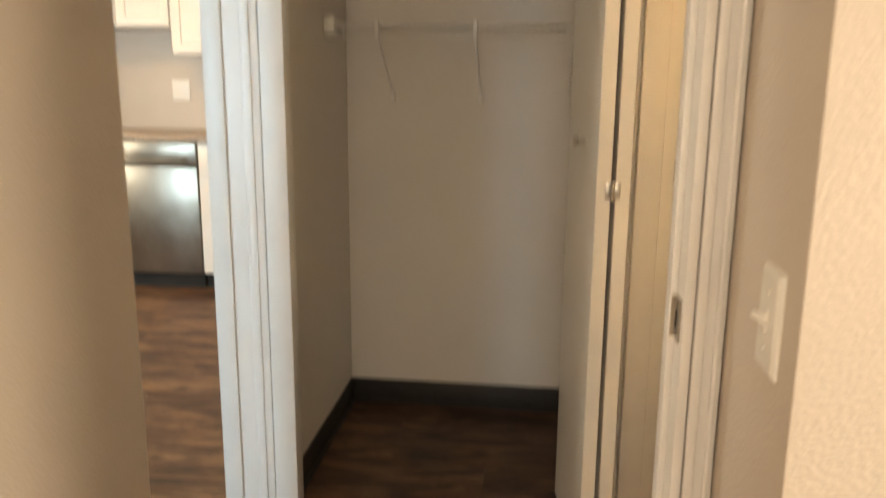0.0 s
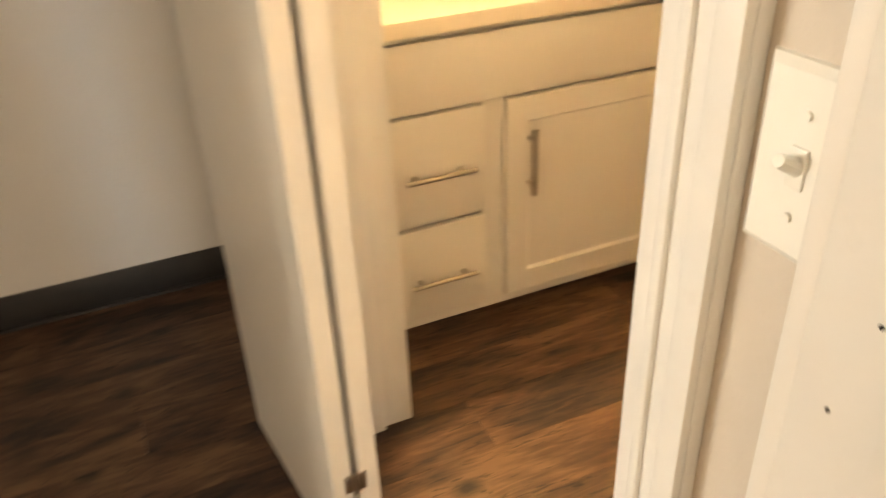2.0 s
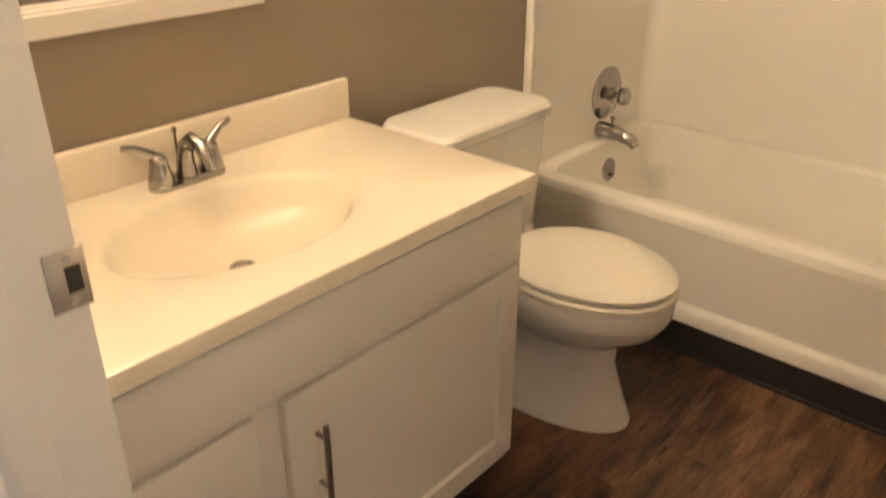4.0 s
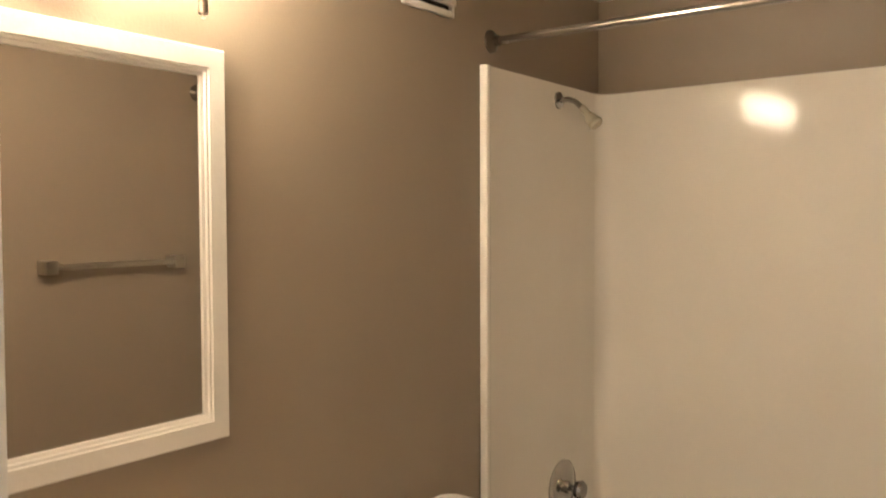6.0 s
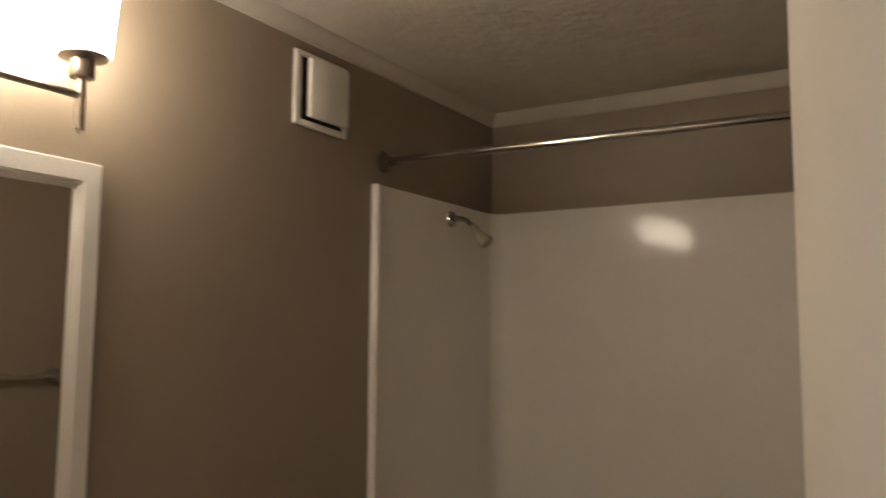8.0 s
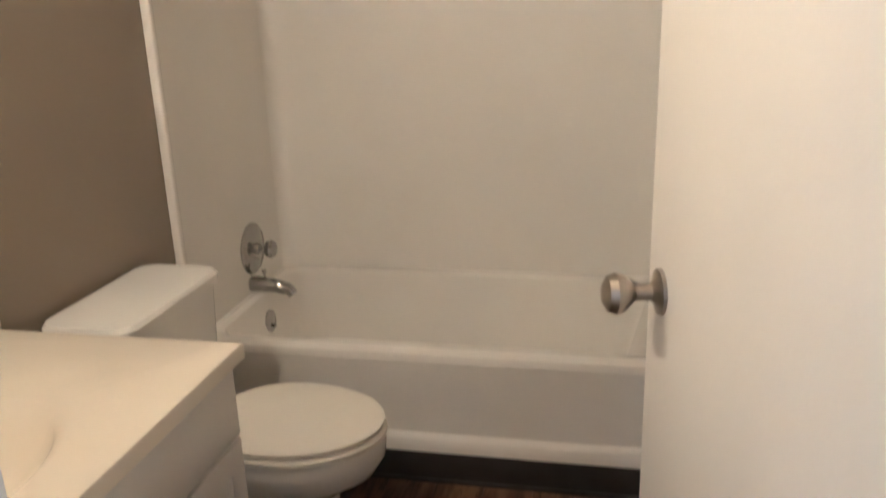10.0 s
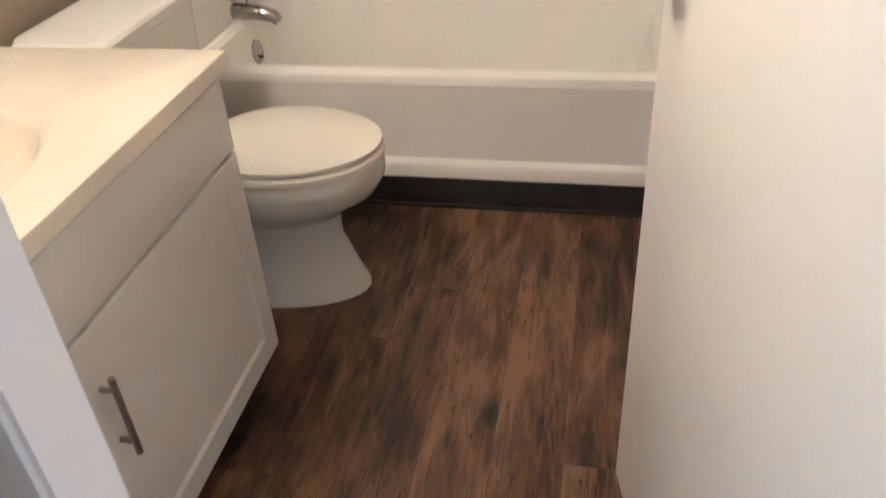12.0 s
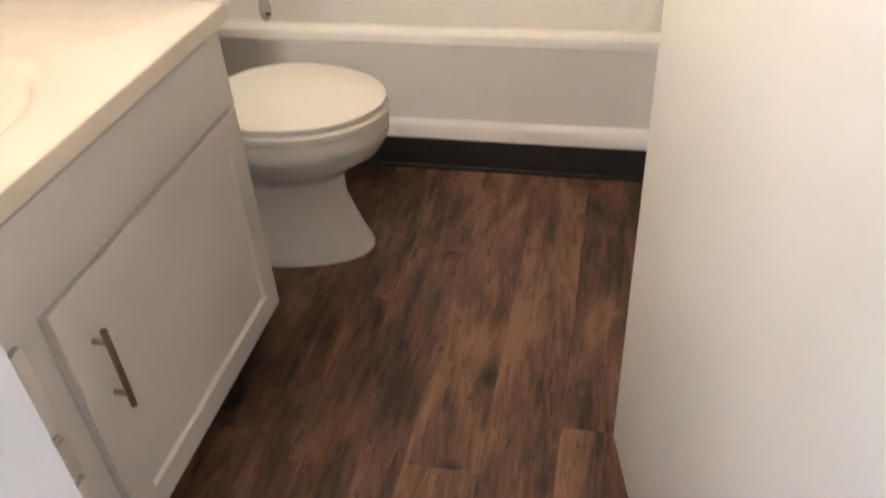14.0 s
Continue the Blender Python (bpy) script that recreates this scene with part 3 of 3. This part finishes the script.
van = thing("vanity_cabinet", "white shaker vanity cabinet with two drawers and one door", "cabinet", (0.27, 0.5, 0))
bm = bmesh.new()
loft(bm, [[Vector((x, y, z)) for x, y in ((a, a), (0.54 - a, a), (0.54 - a, VY + 0.004 - a), (a, VY + 0.004 - a))]
          for a, z in ((0.004, 0.046), (0.004, 0.765), (0.02, 0.765), (0.02, 0.078))])
part("body", bm, M_CABINET, van, smooth=False)
part("toe_kick", bx(0.02, 0.455, 0.006, VY - 0.004, 0.0, 0.045), M_CABINET, van, "shaded recessed toe board", smooth=False)


def shaker(y0, y1, z0, z1, x, rail):
    """Shaker front: four rails round a sunk panel with a sloped inner edge."""
    bm = bmesh.new()
    t = 0.019
    def lp(i, xx):
        return [Vector((xx, a, b)) for a, b in ((y0 + i, z0 + i), (y1 - i, z0 + i), (y1 - i, z1 - i), (y0 + i, z1 - i))]
    loft(bm, [lp(0, x), lp(0, x + t - 0.002), lp(0.002, x + t), lp(rail, x + t), lp(rail + 0.006, x + t - 0.008)])
    return bm


def pull(name, parent, a, b, out):
    """Bar pull: a round bar on two posts."""
    a, b = Vector(a), Vector(b)
    bm = bmesh.new()
    o = Vector((out, 0, 0))
    tube(bm, (a + o, b + o), 0.0058, 12)
    for k in (0.16, 0.84):
        p = a.lerp(b, k)
        tube(bm, (p, p + o), 0.0048, 10)
    return part(name, bm, M_NICKEL, parent, "brushed nickel bar pull")


XF = 0.537
false_front = part("false_front", bx(XF, XF + 0.019, 0.012, VY - 0.003, 0.602, 0.750, bevel=0.002), M_CABINET, van)
for z0, z1, hz in ((0.335, 0.592, 0.455), (0.080, 0.322, 0.186)):
    d = part("drawer_front", bx(XF, XF + 0.019, 0.02, 0.318, z0, z1, bevel=0.0025), M_CABINET, van)
    pull("handle", d, (XF + 0.019, 0.120, hz), (XF + 0.019, 0.284, hz), 0.026)
vd = part("door", shaker(0.375, VY - 0.003, 0.078, 0.592, XF, 0.058), M_CABINET, van, smooth=False)
pull("handle", vd, (XF + 0.019, 0.434, 0.356), (XF + 0.019, 0.434, 0.518), 0.026)

# one-piece top with an oval bowl
top = thing("sink_countertop", "cream cultured marble vanity top with an integral oval sink", "countertop", (0.28, 0.5, 0.77))
BX, BY = 0.300, 0.495
TOPX, TOPY, TZ = 0.578, 1.028, 0.803
bm = bmesh.new()
N = 64


def rect_pt(t, x0, x1, y0, y1):
    c, s = math.cos(t), math.sin(t)
    k = 1e9
    if c > 1e-9: k = min(k, (x1 - BX) / c)
    if c < -1e-9: k = min(k, (x0 - BX) / c)
    if s > 1e-9: k = min(k, (y1 - BY) / s)
    if s < -1e-9: k = min(k, (y0 - BY) / s)
    return BX + k * c, BY + k * s


angs = sorted([2 * math.pi * i / N for i in range(N)] + [math.atan2(y - BY, x - BX) % (2 * math.pi) for x in (0.003, TOPX) for y in (0.003, TOPY)])


def rect_loop(ins, z):
    return [Vector((*rect_pt(t, 0.003, TOPX - ins, 0.003, TOPY - ins), z)) for t in angs]


def bowl_loop(rx, ry, z, dx=0.0):
    return [Vector((BX + dx + rx * math.cos(t), BY + ry * math.sin(t), z)) for t in angs]


loft(bm, [rect_loop(0.0, TZ - 0.034), rect_loop(0.0, TZ - 0.007), rect_loop(0.002, TZ - 0.002), rect_loop(0.007, TZ), bowl_loop(0.185, 0.262, TZ), bowl_loop(0.172, 0.246, TZ - 0.004),
          bowl_loop(0.163, 0.234, TZ - 0.014), bowl_loop(0.153, 0.218, TZ - 0.040), bowl_loop(0.135, 0.190, TZ - 0.066), bowl_loop(0.10, 0.14, TZ - 0.088), bowl_loop(0.06, 0.08, TZ - 0.099), bowl_loop(0.024, 0.024, TZ - 0.103)], cap0=False)
part("slab", bm, M_MARBLE, top)
part("backsplash", bx(0.003, 0.022, 0.003, TOPY, TZ, TZ + 0.095, bevel=0.005, seg=3), M_MARBLE, top)
part("drain", lathe(bmesh.new(), ((0.0, 0.0), (0.022, 0.0), (0.024, 0.004), (0.017, 0.005), (0.016, 0.002), (0.0, 0.003)), (BX, BY, TZ - 0.103), "z", 24), M_CHROME, top)

fa = thing("faucet", "chrome two-handle centre-set faucet on the vanity top", "faucet", (0.085, 0.52, TZ))
FY = 0.535
bm = bmesh.new()
loft(bm, [rrect(0.058, 0.112, FY - 0.082, FY + 0.082, 0.026, TZ), rrect(0.058, 0.112, FY - 0.082, FY + 0.082, 0.026, TZ + 0.008), rrect(0.064, 0.106, FY - 0.076, FY + 0.076, 0.02, TZ + 0.014)])
part("base", bm, M_CHROME, fa)
part("spout", tube(bmesh.new(), ((0.085, FY, TZ + 0.01), (0.085, FY, TZ + 0.045), (0.095, FY, TZ + 0.075), (0.118, FY, TZ + 0.092), (0.148, FY, TZ + 0.086), (0.172, FY, TZ + 0.062), (0.177, FY, TZ + 0.050)),
                   [0.022, 0.017, 0.015, 0.0145, 0.014, 0.013, 0.012], 16), M_CHROME, fa)
part("lift_rod", tube(bmesh.new(), ((0.060, FY, TZ + 0.01), (0.060, FY, TZ + 0.092), (0.060, FY, TZ + 0.097), (0.060, FY, TZ + 0.104)), [0.003, 0.003, 0.006, 0.005], 10), M_CHROME, fa)
for s in (-1, 1):
    y = FY + s * 0.056
    h = part("handle", lathe(bmesh.new(), ((0.025, 0.0), (0.024, 0.015), (0.018, 0.038), (0.017, 0.052), (0.010, 0.060), (0.0, 0.062)), (0.085, y, TZ + 0.010), "z", 20), M_CHROME, fa)
    part("lever", tube(bmesh.new(), ((0.085, y, TZ + 0.062), (0.082, y + s * 0.015, TZ + 0.074), (0.076, y + s * 0.038, TZ + 0.088), (0.072, y + s * 0.062, TZ + 0.094)), [0.010, 0.009, 0.0075, 0.0065], 12), M_CHROME, h)

# ---- mirror, light, vent, towel bar ----
mir = thing("wall_mirror", "framed wall mirror with a white moulded frame", "mirror", (0.0, 0.465, 1.5))
MY0, MY1, MZ0, MZ1 = 0.125, 0.808, 1.10, 1.906
bm = bmesh.new()


def mloop(i, x):
    return [Vector((x, a, b)) for a, b in ((MY0 + i, MZ0 + i), (MY1 - i, MZ0 + i), (MY1 - i, MZ1 - i), (MY0 + i, MZ1 - i))]


loft(bm, [mloop(0, 0.002), mloop(0, 0.020), mloop(0.003, 0.024), mloop(0.040, 0.024), mloop(0.042, 0.020), mloop(0.047, 0.020), mloop(0.049, 0.015), mloop(0.056, 0.013), mloop(0.056, 0.004)], cap0=True, cap1=False)
part("mirror_frame", bm, M_TRIM, mir, smooth=False)
part("glass", bx(0.003, 0.009, MY0 + 0.055, MY1 - 0.055, MZ0 + 0.055, MZ1 - 0.055), M_MIRROR, mir, smooth=False)

sc = thing("vanity_light", "brushed nickel three-lamp vanity light with lit glass shades", "wall lamp", (0.0, 0.465, 2.02))
part("backplate", lathe(bmesh.new(), ((0.0, 0.0), (0.066, 0.0), (0.066, 0.010), (0.060, 0.018), (0.0, 0.022)), (0.001, 0.455, 2.02), "x", 40), M_NICKEL, sc)
SX = 0.12
for dy in (-0.045, 0.045):
    part("arm", tube(bmesh.new(), ((0.015, 0.455 + dy * 0.5, 2.02), (0.06, 0.455 + dy, 2.015), (SX, 0.455 + dy, 2.008)), 0.005, 10), M_NICKEL, sc)
part("screw", lathe(bmesh.new(), ((0.006, 0.0), (0.006, 0.012), (0.0, 0.016)), (0.02, 0.475, 1.975), "x", 12), M_NICKEL, sc)
part("crossbar", tube(bmesh.new(), ((SX, 0.235, 2.008), (SX, 0.685, 2.008)), 0.0072, 12), M_NICKEL, sc)
for y in (0.245, 0.466, 0.685):
    cup = part("lamp_holder", lathe(bmesh.new(), ((0.0, -0.078), (0.004, -0.078), (0.004, -0.070), (0.0095, -0.069), (0.0095, 0.028), (0.022, 0.030), (0.024, 0.034), (0.023, 0.064), (0.046, 0.070), (0.047, 0.074), (0.0, 0.075)),
                                           (SX, y, 2.012), "z", 28), M_NICKEL, sc)
    part("shade", lathe(bmesh.new(), ((0.046, 0.0), (0.050, 0.003), (0.056, 0.08), (0.060, 0.15), (0.057, 0.15), (0.052, 0.08), (0.045, 0.006)), (SX, y, 2.0875), "z", 32), M_SHADE, cup, "glowing frosted glass shade")

vent = thing("wall_vent", "white square wall vent cover with a raised panel", "vent", (0.0, 1.51, 2.235))
VA, VB, VC, VD = 1.397, 1.622, 2.132, 2.345
for y0, y1, z0, z1 in ((VA, VA + 0.022, VC, VD), (VB - 0.012, VB, VC, VD), (VA + 0.022, VB - 0.012, VC, VC + 0.018), (VA + 0.022, VB - 0.012, VD - 0.012, VD)):
    part("frame", bx(0.001, 0.016, y0, y1, z0, z1, bevel=0.003), M_PLATE, vent)
# dark sheet gives the gap round the panel its shade
part("backing", bx(0.001, 0.003, VA + 0.022, VB - 0.012, VC + 0.018, VD - 0.012), M_DARK, vent, "dark sheet painted as the shade behind the panel", smooth=False)
part("panel", bx(0.014, 0.034, VA + 0.045, VB - 0.014, VC + 0.028, VD - 0.016, bevel=0.004), M_PLATE, vent)

tb = thing("towel_bar", "brushed nickel towel bar on the bathroom wall", "towel bar", (1.51, 1.47, 1.385))
for y in (1.165, 1.690):
    part("post", bx(1.44, 1.509, y - 0.024, y + 0.024, 1.36, 1.41, bevel=0.005), M_NICKEL, tb)
part("bar", bx(1.448, 1.466, 1.189, 1.666, 1.376, 1.394, bevel=0.003), M_NICKEL, tb)

# ---- bathroom door ----
HX, HY, DL = 1.522, 0.030, 0.778
ang = math.degrees(math.atan2(0.760, -0.171))
door = new("door_1")
door.matrix_world = pose(HX, HY, 0, 0, 0, ang)
tagged(door, "white flat bathroom door standing open", "door", kind="structure")
bpy.context.view_layer.update()


def dpart(name, bm, mat, parent, label="", smooth=True):
    ob = mesh_ob(name, bm, mat, smooth)
    ob.parent = parent
    if label:
        tagged(ob, label)
    return ob


# the slab lies from the hinge along its own x; its room face looks to +y
dpart("leaf", bx(0.0, DL, -0.036, 0.0, 0.012, 2.03, bevel=0.002), M_DOOR, door)
KX, KZ = DL - 0.06, 1.055
for s, nm in ((1, "knob"), (-1, "knob")):
    y0 = 0.0 if s > 0 else -0.036
    pr = ((0.0, 0.0), (0.033, 0.0), (0.032, 0.005), (0.016, 0.010), (0.012, 0.014), (0.011, 0.036), (0.017, 0.042), (0.026, 0.052), (0.029, 0.063), (0.025, 0.074), (0.013, 0.081), (0.0, 0.082))
    bm = bmesh.new()
    o = Vector((KX, y0, KZ))
    loft(bm, [[o + Vector((max(r, 0.0004) * math.cos(2 * math.pi * i / 28), s * h, max(r, 0.0004) * math.sin(2 * math.pi * i / 28))) for i in range(28)] for r, h in pr])
    dpart(nm, bm, M_NICKEL, door, "brushed nickel round door knob")
dpart("latch_plate", bx(DL - 0.001, DL + 0.0015, -0.03, -0.006, KZ - 0.028, KZ + 0.028, bevel=0.0008), M_NICKEL, door)
for z in (0.25, 1.0, 1.8):
    dpart("hinge", tube(bmesh.new(), ((-0.004, -0.044, z - 0.045), (-0.004, -0.044, z + 0.045)), 0.006, 10), M_NICKEL, door)


def strike(name, x, y, z, side, label):
    """Strike plate with a dark block painted as the latch hole's shade, two screws and a curled lip, on a jamb face."""
    ob = thing(name, label, "strike plate", (x, y, z))
    bm = bmesh.new()
    if side == "x":
        box(bm, x, x + 0.0022, y - 0.022, y + 0.014, z - 0.029, z + 0.029, 0.0008)
        part("plate", bm, M_NICKEL, ob)
        part("hole_shade", bx(x + 0.0023, x + 0.0027, y - 0.006, y + 0.008, z - 0.013, z + 0.013), M_DARK, ob)
        for dz in (-0.021, 0.021):
            part("screw", lathe(bmesh.new(), ((0.004, 0), (0.004, 0.003), (0, 0.0035)), (x, y - 0.002, z + dz), "x", 10), M_CHROME, ob)
    else:
        lip = [(-0.020, -0.006), (-0.017, -0.0075), (-0.012, -0.003), (0.020, -0.0022), (0.020, -0.0002), (-0.012, -0.0004), (-0.018, -0.004)]
        loft(bm, [[Vector((x + a, y + b, z + h)) for a, b in lip] for h in (-0.029, 0.029)])
        part("plate", bm, M_NICKEL, ob)
        part("hole_shade", bx(x - 0.006, x + 0.006, y - 0.0034, y - 0.0028, z - 0.013, z + 0.013), M_DARK, ob)
        for dz in (-0.021, 0.021):
            bm = bmesh.new()
            tube(bm, ((x + 0.004, y - 0.001, z + dz), (x + 0.004, y - 0.0035, z + dz)), 0.004, 10)
            part("screw", bm, M_CHROME, ob)
    return ob


strike("strike_plate", 0.785, 0.010, 1.06, "x", "brushed nickel strike plate on the bathroom jamb")
strike("strike_plate", 1.952, -0.184, 0.996, "y", "brushed nickel strike plate on the bedroom jamb")


def switch(x, y, z, w, h, label):
    """Toggle light switch facing the corridor."""
    ob = thing("light_switch", label, "light switch", (x, y, z), "light switches")
    bm = bmesh.new()
    def lp(i, yy):
        return [Vector((a, yy, b)) for a, b in ((x - w / 2 + i, z - h / 2 + i), (x + w / 2 - i, z - h / 2 + i), (x + w / 2 - i, z + h / 2 - i), (x - w / 2 + i, z + h / 2 - i))]
    loft(bm, [lp(0, y), lp(0.001, y - 0.003), lp(0.006, y - 0.0065)])
    part("cover_plate", bm, M_PLATE, ob)
    part("collar", bx(x - 0.006, x + 0.006, y - 0.0085, y - 0.006, z - 0.012, z + 0.012, bevel=0.001), M_PLATE, ob)
    part("toggle", tube(bmesh.new(), ((x, y - 0.006, z), (x, y - 0.014, z + 0.004), (x, y - 0.022, z + 0.008)), [0.0055, 0.005, 0.004], 10), M_PLATE, ob)
    for dz in (-0.03, 0.03):
        part("screw", tube(bmesh.new(), ((x, y - 0.006, z + dz), (x, y - 0.0085, z + dz)), 0.003, 10), M_PLATE, ob)
    return ob


switch(1.752, -0.083, 1.022, 0.070, 0.115, "white toggle light switch beside the bathroom door")
switch(2.165, -0.125, 1.062, 0.070, 0.115, "white toggle light switch on the beige wall")

# ---- closet ----
bif = thing("bifold_door", "white flush bifold closet door folded open", "door", (0.89, -0.23, 0.012))


def leaf(ax, ay, bx_, by_, t):
    """One upright leaf between two plan points, t thick towards +y."""
    bm = bmesh.new()
    box(bm, 0, 1, 0, t, 0.014, 2.02)
    a, b = Vector((ax, ay, 0)), Vector((bx_, by_, 0))
    d = b - a
    nrm = Vector((-d.y, d.x, 0)).normalized()
    for v in bm.verts:
        v.co = a + d * v.co.x + nrm * v.co.y + Vector((0, 0, v.co.z))
    bmesh.ops.bevel(bm, geom=bm.edges[:], offset=0.0025, segments=2, affect="EDGES")
    return bm


l1 = part("leaf", leaf(0.66, -0.292, 1.118, -0.241, 0.034), M_DOOR, bif)
l2 = part("leaf", leaf(0.66, -0.236, 1.118, -0.196, 0.034), M_DOOR, bif)
for z in (0.226, 1.05, 1.80):
    for dy in (-0.214, -0.192):
        part("hinge_tab", bx(1.117, 1.1195, dy - 0.007, dy + 0.007, z - 0.018, z + 0.018, bevel=0.0008), M_NICKEL, bif)
    part("hinge_pin", tube(bmesh.new(), ((1.120, -0.203, z - 0.022), (1.120, -0.203, z + 0.022)), 0.0032, 10), M_NICKEL, bif)
part("knob", tube(bmesh.new(), ((0.93, -0.258, 1.15), (0.93, -0.278, 1.15), (0.93, -0.284, 1.15), (0.93, -0.292, 1.15)), [0.007, 0.007, 0.014, 0.012], 14), M_NICKEL, bif)

shelf = thing("wire_shelf", "white vinyl-coated wire closet shelf with hanging rod", "shelf", (0.15, -0.6, 1.49))
wire = part("deck_wire", tube(bmesh.new(), ((0.012, -1.096, 1.478), (0.298, -1.096, 1.478), (0.302, -1.096, 1.474), (0.302, -1.096, 1.435)), 0.0016, 5), M_WIRE, shelf)
for k in range(1, 39):
    w = new("deck_wire", wire.data)
    w.parent, w.matrix_parent_inverse = shelf, wire.matrix_parent_inverse
    w.location = (0, k * 0.0255, 0)
for x, z in ((0.012, 1.475), (0.155, 1.475), (0.302, 1.478), (0.302, 1.434)):
    part("rail", tube(bmesh.new(), ((x, -1.106, z), (x, -0.105, z)), 0.0036, 8), M_WIRE, shelf)
for y in (-0.93, -0.60, -0.28):
    part("brace", tube(bmesh.new(), ((0.302, y, 1.44), (0.006, y, 1.235)), 0.0045, 8), M_WIRE, shelf)
    part("wall_clip", bx(0.001, 0.02, y - 0.008, y + 0.008, 1.215, 1.255, bevel=0.003), M_WIRE, shelf)
    part("lip_clip", bx(0.298, 0.312, y - 0.007, y + 0.007, 1.43, 1.49, bevel=0.003), M_WIRE, shelf)
part("end_bracket", bx(0.262, 0.325, -1.107, -1.07, 1.445, 1.505, bevel=0.006), M_WIRE, shelf)

# ---- kitchen seen down the passage ----
KF = -1.53
dw = thing("dishwasher", "stainless steel dishwasher with a bar handle under the counter", "dishwasher", (KF - 0.3, -2.75, 0))
part("front", bx(KF - 0.58, KF, -3.06, -2.40, 0.10, 0.76, bevel=0.006), M_STEEL, dw)
part("control_panel", bx(KF - 0.57, KF + 0.004, -3.06, -2.40, 0.765, 0.905, bevel=0.008), M_STEEL, dw)
part("handle", tube(bmesh.new(), ((KF + 0.004, -3.0, 0.80), (KF + 0.05, -2.99, 0.80), (KF + 0.055, -2.76, 0.80), (KF + 0.05, -2.47, 0.80), (KF + 0.004, -2.46, 0.80)), 0.012, 10), M_STEEL, dw)
part("toe_panel", bx(KF - 0.5, KF - 0.05, -3.05, -2.41, 0.0, 0.098), M_DARK, dw)


def base_unit(y0, y1):
    ob = thing("kitchen_base_cabinet", "white kitchen base cabinet beside the dishwasher", "cabinet", (KF - 0.3, (y0 + y1) / 2, 0), "kitchen base cabinets")
    part("body", bx(KF - 0.58, KF - 0.02, y0, y1, 0.10, 0.905), M_CABINET, ob, smooth=False)
    part("door", shaker(y0 + 0.005, y1 - 0.005, 0.11, 0.70, KF - 0.019, 0.06), M_CABINET, ob, smooth=False)
    part("drawer_front", bx(KF - 0.019, KF, y0 + 0.005, y1 - 0.005, 0.71, 0.89, bevel=0.003), M_CABINET, ob)
    part("toe_kick", bx(KF - 0.5, KF - 0.06, y0, y1, 0.0, 0.099), M_DARK, ob)


base_unit(-2.395, -1.98)
base_unit(-1.975, -1.45)
base_unit(-3.55, -3.065)
tagged(mesh_ob("kitchen_counter", bx(-2.078, KF + 0.025, -3.55, -1.45, 0.907, 0.945, bevel=0.006), M_COUNTER), "brown laminate kitchen counter on the cabinets", "countertop")
for y0, y1 in ((-3.3, -2.62), (-2.615, -1.9)):
    ob = thing("kitchen_wall_cabinet", "white kitchen wall cabinet above the counter", "cabinet", (-1.9, (y0 + y1) / 2, 1.4), "kitchen wall cabinets")
    part("body", bx(-2.078, -1.77, y0, y1, 1.42 + (0.16 if y0 < -3 else 0), 2.15), M_CABINET, ob, smooth=False)
    ym = (y0 + y1) / 2
    for a, b in ((y0 + 0.004, ym - 0.002), (ym + 0.002, y1 - 0.004)):
        part("door", shaker(a, b, 1.425 + (0.16 if y0 < -3 else 0), 2.145, -1.769, 0.055), M_CABINET, ob, smooth=False)
kp = thing("outlet", "white electrical outlet on the kitchen wall", "outlet", (-2.08, -2.72, 1.2))
part("cover_plate", bx(-2.079, -2.072, -2.78, -2.66, 1.13, 1.26, bevel=0.002), M_PLATE, kp)
kl = thing("kitchen_ceiling_light", "lit flush kitchen ceiling light", "ceiling light", (-0.5, -2.6, CEIL))
part("base", lathe(bmesh.new(), ((0.0, 0.0), (0.17, 0.0), (0.17, -0.02), (0.0, -0.02)), (-0.5, -2.6, CEIL - 0.001), "z", 32), M_TRIM, kl)
part("diffuser", lathe(bmesh.new(), ((0.16, -0.021), (0.15, -0.035), (0.0, -0.04)), (-0.5, -2.6, CEIL - 0.001), "z", 32), M_KLAMP, kl)

# ---- floor, plank by plank ----
fl = thing("floor", "dark rustic wood-look vinyl plank floor", "floor", (0, 0, 0))
fl["kind"] = "structure"
part("subfloor", bx(-2.2, 5.72, -4.32, 2.68, -0.06, -0.008), M_DARK, fl, smooth=False)
PW, PL = 0.152, 1.22
rnd = random.Random(7)
plank = bpy.data.meshes.new("plank")
bm = bmesh.new()
box(bm, 0.0001, PW - 0.0001, 0.0001, PL - 0.0001, -0.008, 0.0)
for v in bm.verts:
    if v.co.z > -0.001:
        v.co.x += 0.0003 if v.co.x < PW / 2 else -0.0003
        v.co.y += 0.0003 if v.co.y < PL / 2 else -0.0003
bm.to_mesh(plank)
bm.free()
plank.materials.append(M_WOOD)
rest = bmesh.new()
i0 = -14
for i in range(i0, 37):
    x = i * PW + 0.03
    y = -4.25 - rnd.random() * PL
    while y < 2.60:
        near = -0.2 < x < 2.6 and y > -2.6
        end = 2.60 if -0.2 < x < 1.6 else (-1.25 if x < 0 else 1.75 if x > 2.1 else 0.10)
        if y > end - 0.02:
            break
        if y + PL > end:
            box(rest, x + 0.0005, x + PW - 0.0005, y, end, -0.008, 0.0)
        elif near or (-1.7 < x < 0 and y > -3.6):
            ob = new("plank", plank)
            ob.location = (x, y, 0)
            ob.parent = fl
        else:
            box(rest, x + 0.0005, x + PW - 0.0005, y, y + PL - 0.001, -0.008, 0.0)
        y += PL
ob = part("far_planks", rest, M_WOOD, fl, smooth=False)
ob["kind"] = "stuff"
